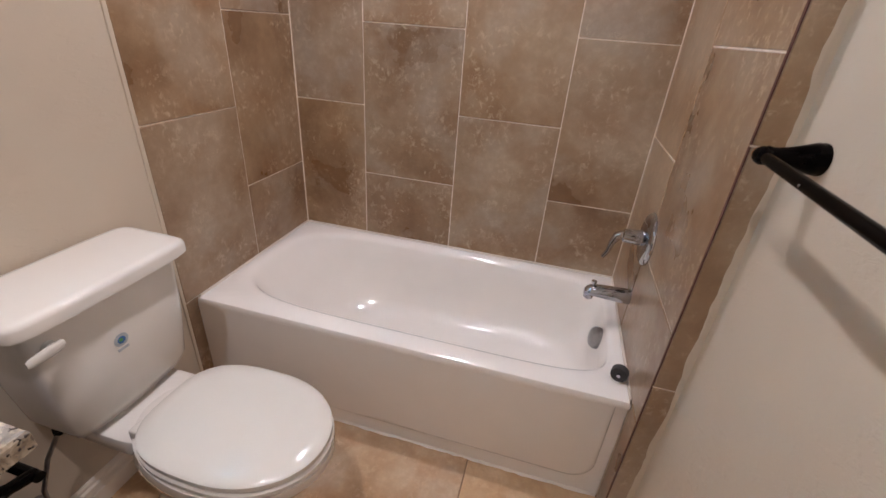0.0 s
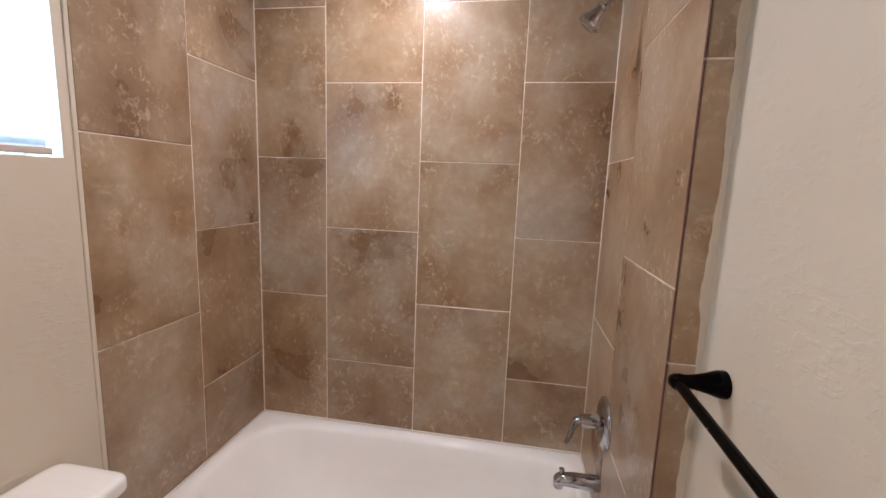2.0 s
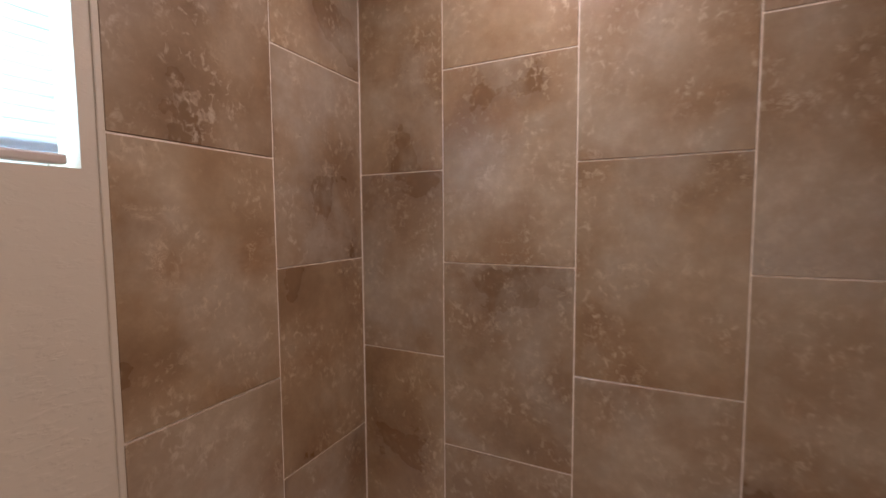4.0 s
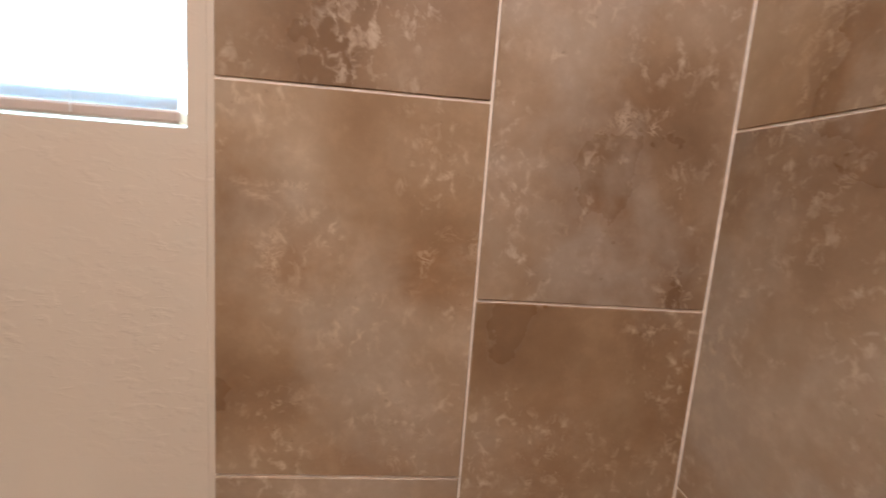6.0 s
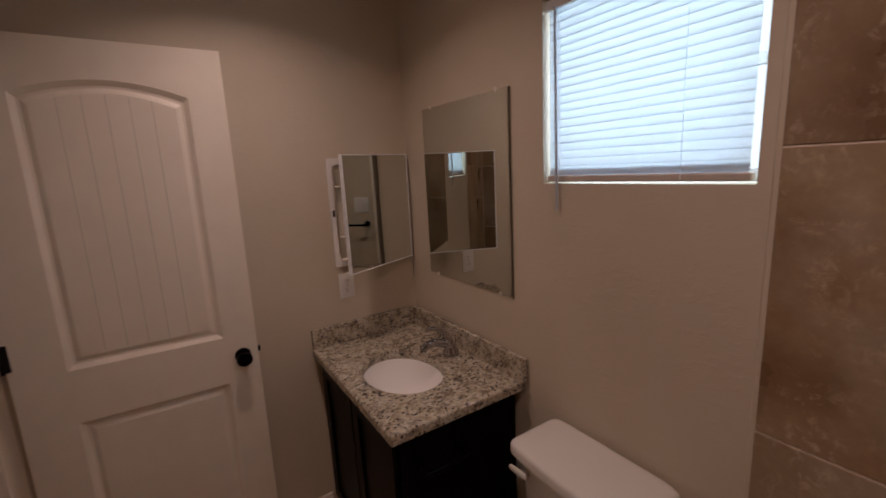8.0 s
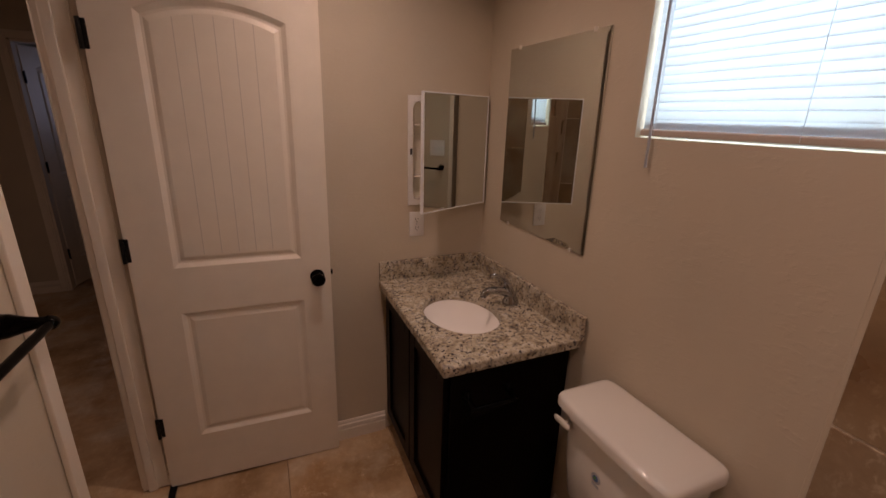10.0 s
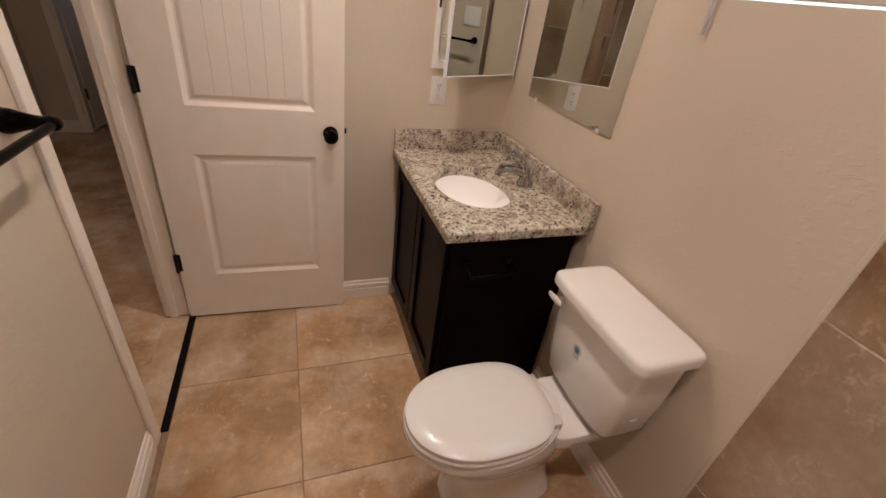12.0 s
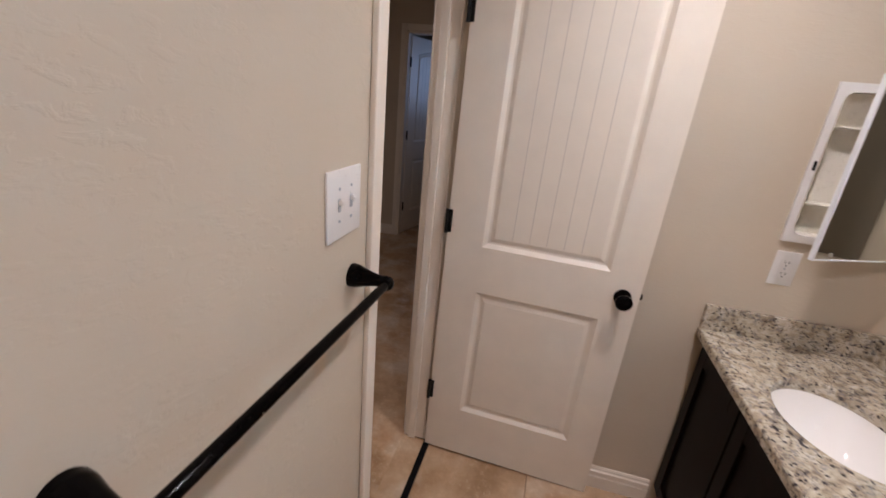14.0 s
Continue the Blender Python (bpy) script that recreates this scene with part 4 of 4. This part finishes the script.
# ---------------------------------------------------------------- towel bar


def towel_bar():
    e = thing("towel_bar", (D, 1.06, 1.15), "black oil-rubbed bronze towel bar on the wall", "towel bar")
    bx, ya, yb, za, zb = 1.408, 0.788, 1.340, 1.153, 1.163
    for y, bz in ((ya, za), (yb, zb)):
        part("post", lathe([(0.0245, 0.0), (0.0255, 0.004), (0.0240, 0.008), (0.0250, 0.011), (0.0235, 0.017), (0.0185, 0.032), (0.0145, 0.048), (0.0124, 0.060), (0.0120, 0.068), (0.0135, 0.076)], (D, y, bz + 0.004), (-1, 0, -0.02), 32), M_BRONZE, e, "", True)
        part("finial", lathe([(0.007, -0.016), (0.0115, -0.012), (0.014, -0.005), (0.0145, 0.0), (0.014, 0.005), (0.0115, 0.012), (0.007, 0.016)], (bx, y, bz), (0, 1, 0), 24), M_BRONZE, e, "", True)
        part("ring", lathe([(0.0118, 0), (0.0124, 0.0008), (0.0118, 0.0016)], (bx, y - (-0.011 if y == yb else 0.011), bz), (0, 1, 0), 24), M_COPPER, e, "worn copper edge", True)
    part("bar", rod((bx, ya, za), (bx, yb, zb), 0.0092, sides=24), M_BRONZE, e, "", True)
    part("set_screw", rod((bx - 0.0088, 1.19, 1.160), (bx - 0.0100, 1.19, 1.1597), 0.0022, sides=10), M_CHROME, e, "small bright nick")


towel_bar()

# ---------------------------------------------------------------- switch and outlet


def switch_plate():
    e = thing("light_switch", (D, 0.817, 1.32), "white double toggle switch plate on the wall", "light switch")
    yc, zc = 0.829, 1.320
    part("plate", box(D - 0.006, yc - 0.065, zc - 0.065, D, yc + 0.065, zc + 0.065, 0.003, 2), M_WHITE, e, "", True)
    for s in (-1, 1):
        y = yc + s * 0.023
        part("slot", box(D - 0.0068, y - 0.005, zc - 0.012, D - 0.0055, y + 0.005, zc + 0.012), M_GREY, e)
        b = box(-0.012, -0.0036, -0.0045, 0.0, 0.0036, 0.0045, 0.0015, 1)
        part("toggle", moved(b, pose(D - 0.004, y, zc + 0.003, 0, 32, 0)), M_WHITE, e, "", True)
        for dz in (-0.030, 0.030):
            part("screw", rod((D - 0.006, y, zc + dz), (D - 0.0072, y, zc + dz), 0.003, sides=12), M_GREY, e)


def outlet():
    e = thing("power_outlet", (0.343, 0, 1.094), "white duplex power outlet above the granite backsplash", "power outlet")
    xc, zc = 0.343, 1.094
    part("plate", box(xc - 0.036, 0, zc - 0.058, xc + 0.036, 0.006, zc + 0.058, 0.003, 2), M_WHITE, e, "", True)
    for s in (-1, 1):
        z = zc + s * 0.0195
        f = part("socket", rings([[(p[0], y, p[1]) for p in oval(xc, z, 0.017, 0.0155, 0, 3.0, 28)] for y in (0.005, 0.0075)]), M_WHITE, e)
        for dx in (-0.006, 0.006):
            part("slot", box(xc + dx - 0.001, 0.0073, z - 0.001, xc + dx + 0.001, 0.0079, z + 0.008), M_BLACK, f)
        part("slot", rod((xc, 0.0073, z - 0.008), (xc, 0.0079, z - 0.008), 0.0022, sides=10), M_BLACK, f)
    part("screw", rod((xc, 0.006, zc), (xc, 0.0072, zc), 0.003, sides=12), M_GREY, e)


switch_plate()
outlet()

# ---------------------------------------------------------------- ceiling lights
for lx, ly in LAMPS:
    c = thing("ceiling_light", (lx, ly, H), "round white recessed downlight, switched on", "ceiling light", "recessed downlights")
    part("trim", rings([[(lx + r * math.cos(a), ly + r * math.sin(a), z) for a in (2 * math.pi * k / 36 for k in range(36))] for r, z in ((0.085, H - 0.0005), (0.085, H - 0.006), (0.064, H - 0.010), (0.058, H - 0.004))], False, False), M_WHITE, c)
    part("lens", rod((lx, ly, H - 0.004), (lx, ly, H - 0.0005), 0.058, sides=32), M_LENS, c, "glowing lens")

# ---------------------------------------------------------------- tiles


def tile_mesh(name, w, h, mat, cache={}):
    """A tile lying in x (width) and z (height), front towards -y, from its lower left corner."""
    key = (round(w, 4), round(h, 4), name)
    if key not in cache:
        b = box(0, 0, 0, w, 0.008, h, 0.0014, 1)
        me = bpy.data.meshes.new(name)
        bmesh.ops.recalc_face_normals(b, faces=b.faces)
        b.to_mesh(me)
        b.free()
        me.materials.append(mat)
        cache[key] = me
    return cache[key]


GAP = 0.0038


def lay(parent, frame_m, u0, u1, v0, v1, mat, name="tile"):
    w, h = u1 - u0 - GAP, v1 - v0 - GAP
    if w < 0.006 or h < 0.006:
        return
    ob = new(name, tile_mesh(name, w, h, mat))
    ob.parent = parent
    ob.matrix_world = frame_m @ pose(u0 + GAP / 2, random.uniform(-0.0004, 0.0004), v0 + GAP / 2, random.uniform(-0.08, 0.08), 0, random.uniform(-0.08, 0.08))


ROWS_A = [-0.15, 0.430, 1.013, 1.600, 2.188, H]
ROWS_B = [0.135, 0.722, 1.309, 1.896, H]
NORTH_A = [-0.15, 0.415, 1.002, 1.590, 2.178, H]
NORTH_B = [0.130, 0.716, 1.304, 1.890, H]


def tiled(name, backing, frame_m, columns, label):
    p = structure(name, backing, M_GROUT, label)
    for u0, u1, rows, low in columns:
        zs = [low] + [z for z in rows if z > low + 0.01]
        for a, b in zip(zs, zs[1:]):
            lay(p, frame_m, u0, u1, a, b, M_TILE)
    return p


# back wall, faces -y; left wall, faces +x; right wall, faces -x; end of the built-out wall, faces -y
tiled("tile_wall_north", box(0.0, N + 0.0022, RIM, W, N + 0.0095, H), pose(0, N, 0),
      [(0.0, 0.311, NORTH_A, RIM), (0.311, 0.710, NORTH_B, RIM), (0.710, 1.102, NORTH_A, RIM), (1.102, W, NORTH_B, RIM)], "pale grout behind brown stone-look wall tiles")
LEFT = pose(0, 0, 0, 0, 0, 90)
bk = box(-0.0055, TUB_Y, RIM, -0.0022, N + 0.0022, H)
box(-0.0055, TILE_Y + 0.002, 0, -0.0022, TUB_Y, H, bm=bk)
tiled("tile_wall_west", bk, LEFT, [(TILE_Y, 1.856, ROWS_A, RIM), (1.856, N, ROWS_B, RIM)], "pale grout behind brown stone-look wall tiles")
pw = bpy.data.objects["tile_wall_west"]
lay(pw, LEFT, TILE_Y, TUB_Y - 0.002, 0.0, RIM, M_TILE)
RIGHT = pose(W, 0, 0, 0, 0, -90)
tiled("tile_wall_east", box(W + 0.0022, END_Y + 0.0105, 0, W + 0.0098, N + 0.0022, H), RIGHT,
      [(-N, -1.880, ROWS_A, RIM), (-1.880, -END_Y - 0.0095, ROWS_B, RIM)], "pale grout behind brown stone-look wall tiles")
lay(bpy.data.objects["tile_wall_east"], RIGHT, -TUB_Y + 0.003, -END_Y - 0.0095, 0.0, RIM, M_TILE)
tiled("tile_end_strip", box(W + 0.0025, END_Y + 0.0022, 0, D - 0.0005, END_Y + 0.0095, H), pose(0, END_Y, 0),
      [(W, D, [-0.1, 0.570, 1.157, 1.748, 2.34, H], 0.0)], "narrow strip of brown tiles on the wall end")
# bare clay edges of the strip tiles
STRIP = [0.0, 0.570, 1.157, 1.748, 2.34, H]
for a, b in zip(STRIP, STRIP[1:]):
    edge = mesh_object("tile_edge", box(W - 0.0012, END_Y + 0.0006, a + 0.002, W + 0.0012, END_Y + 0.0085, b - 0.002, 0.0005, 1), M_CLAY)
    edge.parent = bpy.data.objects["tile_end_strip"]
# ragged lap of wall paint over the strip's outer edge
rng = random.Random(11)
lap, wide = [], 0.014
for k in range(161):
    z = 0.11 + (H - 0.112) * k / 160
    wide = min(0.022, max(0.008, wide + rng.uniform(-0.0022, 0.0022) + 0.06 * (0.0145 - wide)))
    w2 = wide + 0.007 * math.exp(-((z - 1.30) / 0.07) ** 2)
    lap.append([(D - w2, END_Y - 0.0002, z), (D - w2 * 0.7, END_Y - 0.0018, z), (D + 0.001, END_Y - 0.0026, z), (D + 0.001, END_Y + 0.001, z), (D - w2, END_Y + 0.0006, z)])
structure("trim", rings(lap), M_WALL, "ragged edge of beige wall paint lapping the tile strip")
# edge bead of paint and caulk beside the tile on the window wall
for cx0, cx1, cy0, cy1 in ((-0.001, 0.0032, N - 0.0032, N + 0.001), (W - 0.0032, W + 0.001, N - 0.0032, N + 0.001)):
    structure("trim", box(cx0, cy0, RIM, cx1, cy1, H, 0.001, 1), M_GROUT, "pale grout line in the tiled corner")
structure("trim", box(-0.0085, TILE_Y - 0.010, 0.0, -0.0012, TILE_Y + 0.0034, H, 0.0034, 4), M_WALL, "pale caulk bead along the tile edge")

pf = bpy.data.objects["floor"]
FLAT = Matrix(((1, 0, 0, 0), (0, 0, 1, 0), (0, -1, 0, 0), (0, 0, 0, 1)))
xs = [-0.006, 0.495, 1.001, D - 0.0345]
ys = [0.0, 0.466, 0.966, TUB_Y]
for a, b in zip(xs, xs[1:]):
    for c, d in zip(ys, ys[1:]):
        lay(pf, FLAT, a, b, c, d, M_FLOOR, "floor_tile")
structure("sill", box(D - 0.0075, 0.0125, -0.05, D + WT + 0.003, DOOR_Y - 0.001, -0.002), M_FLOOR, "stone-look floor in the doorway")
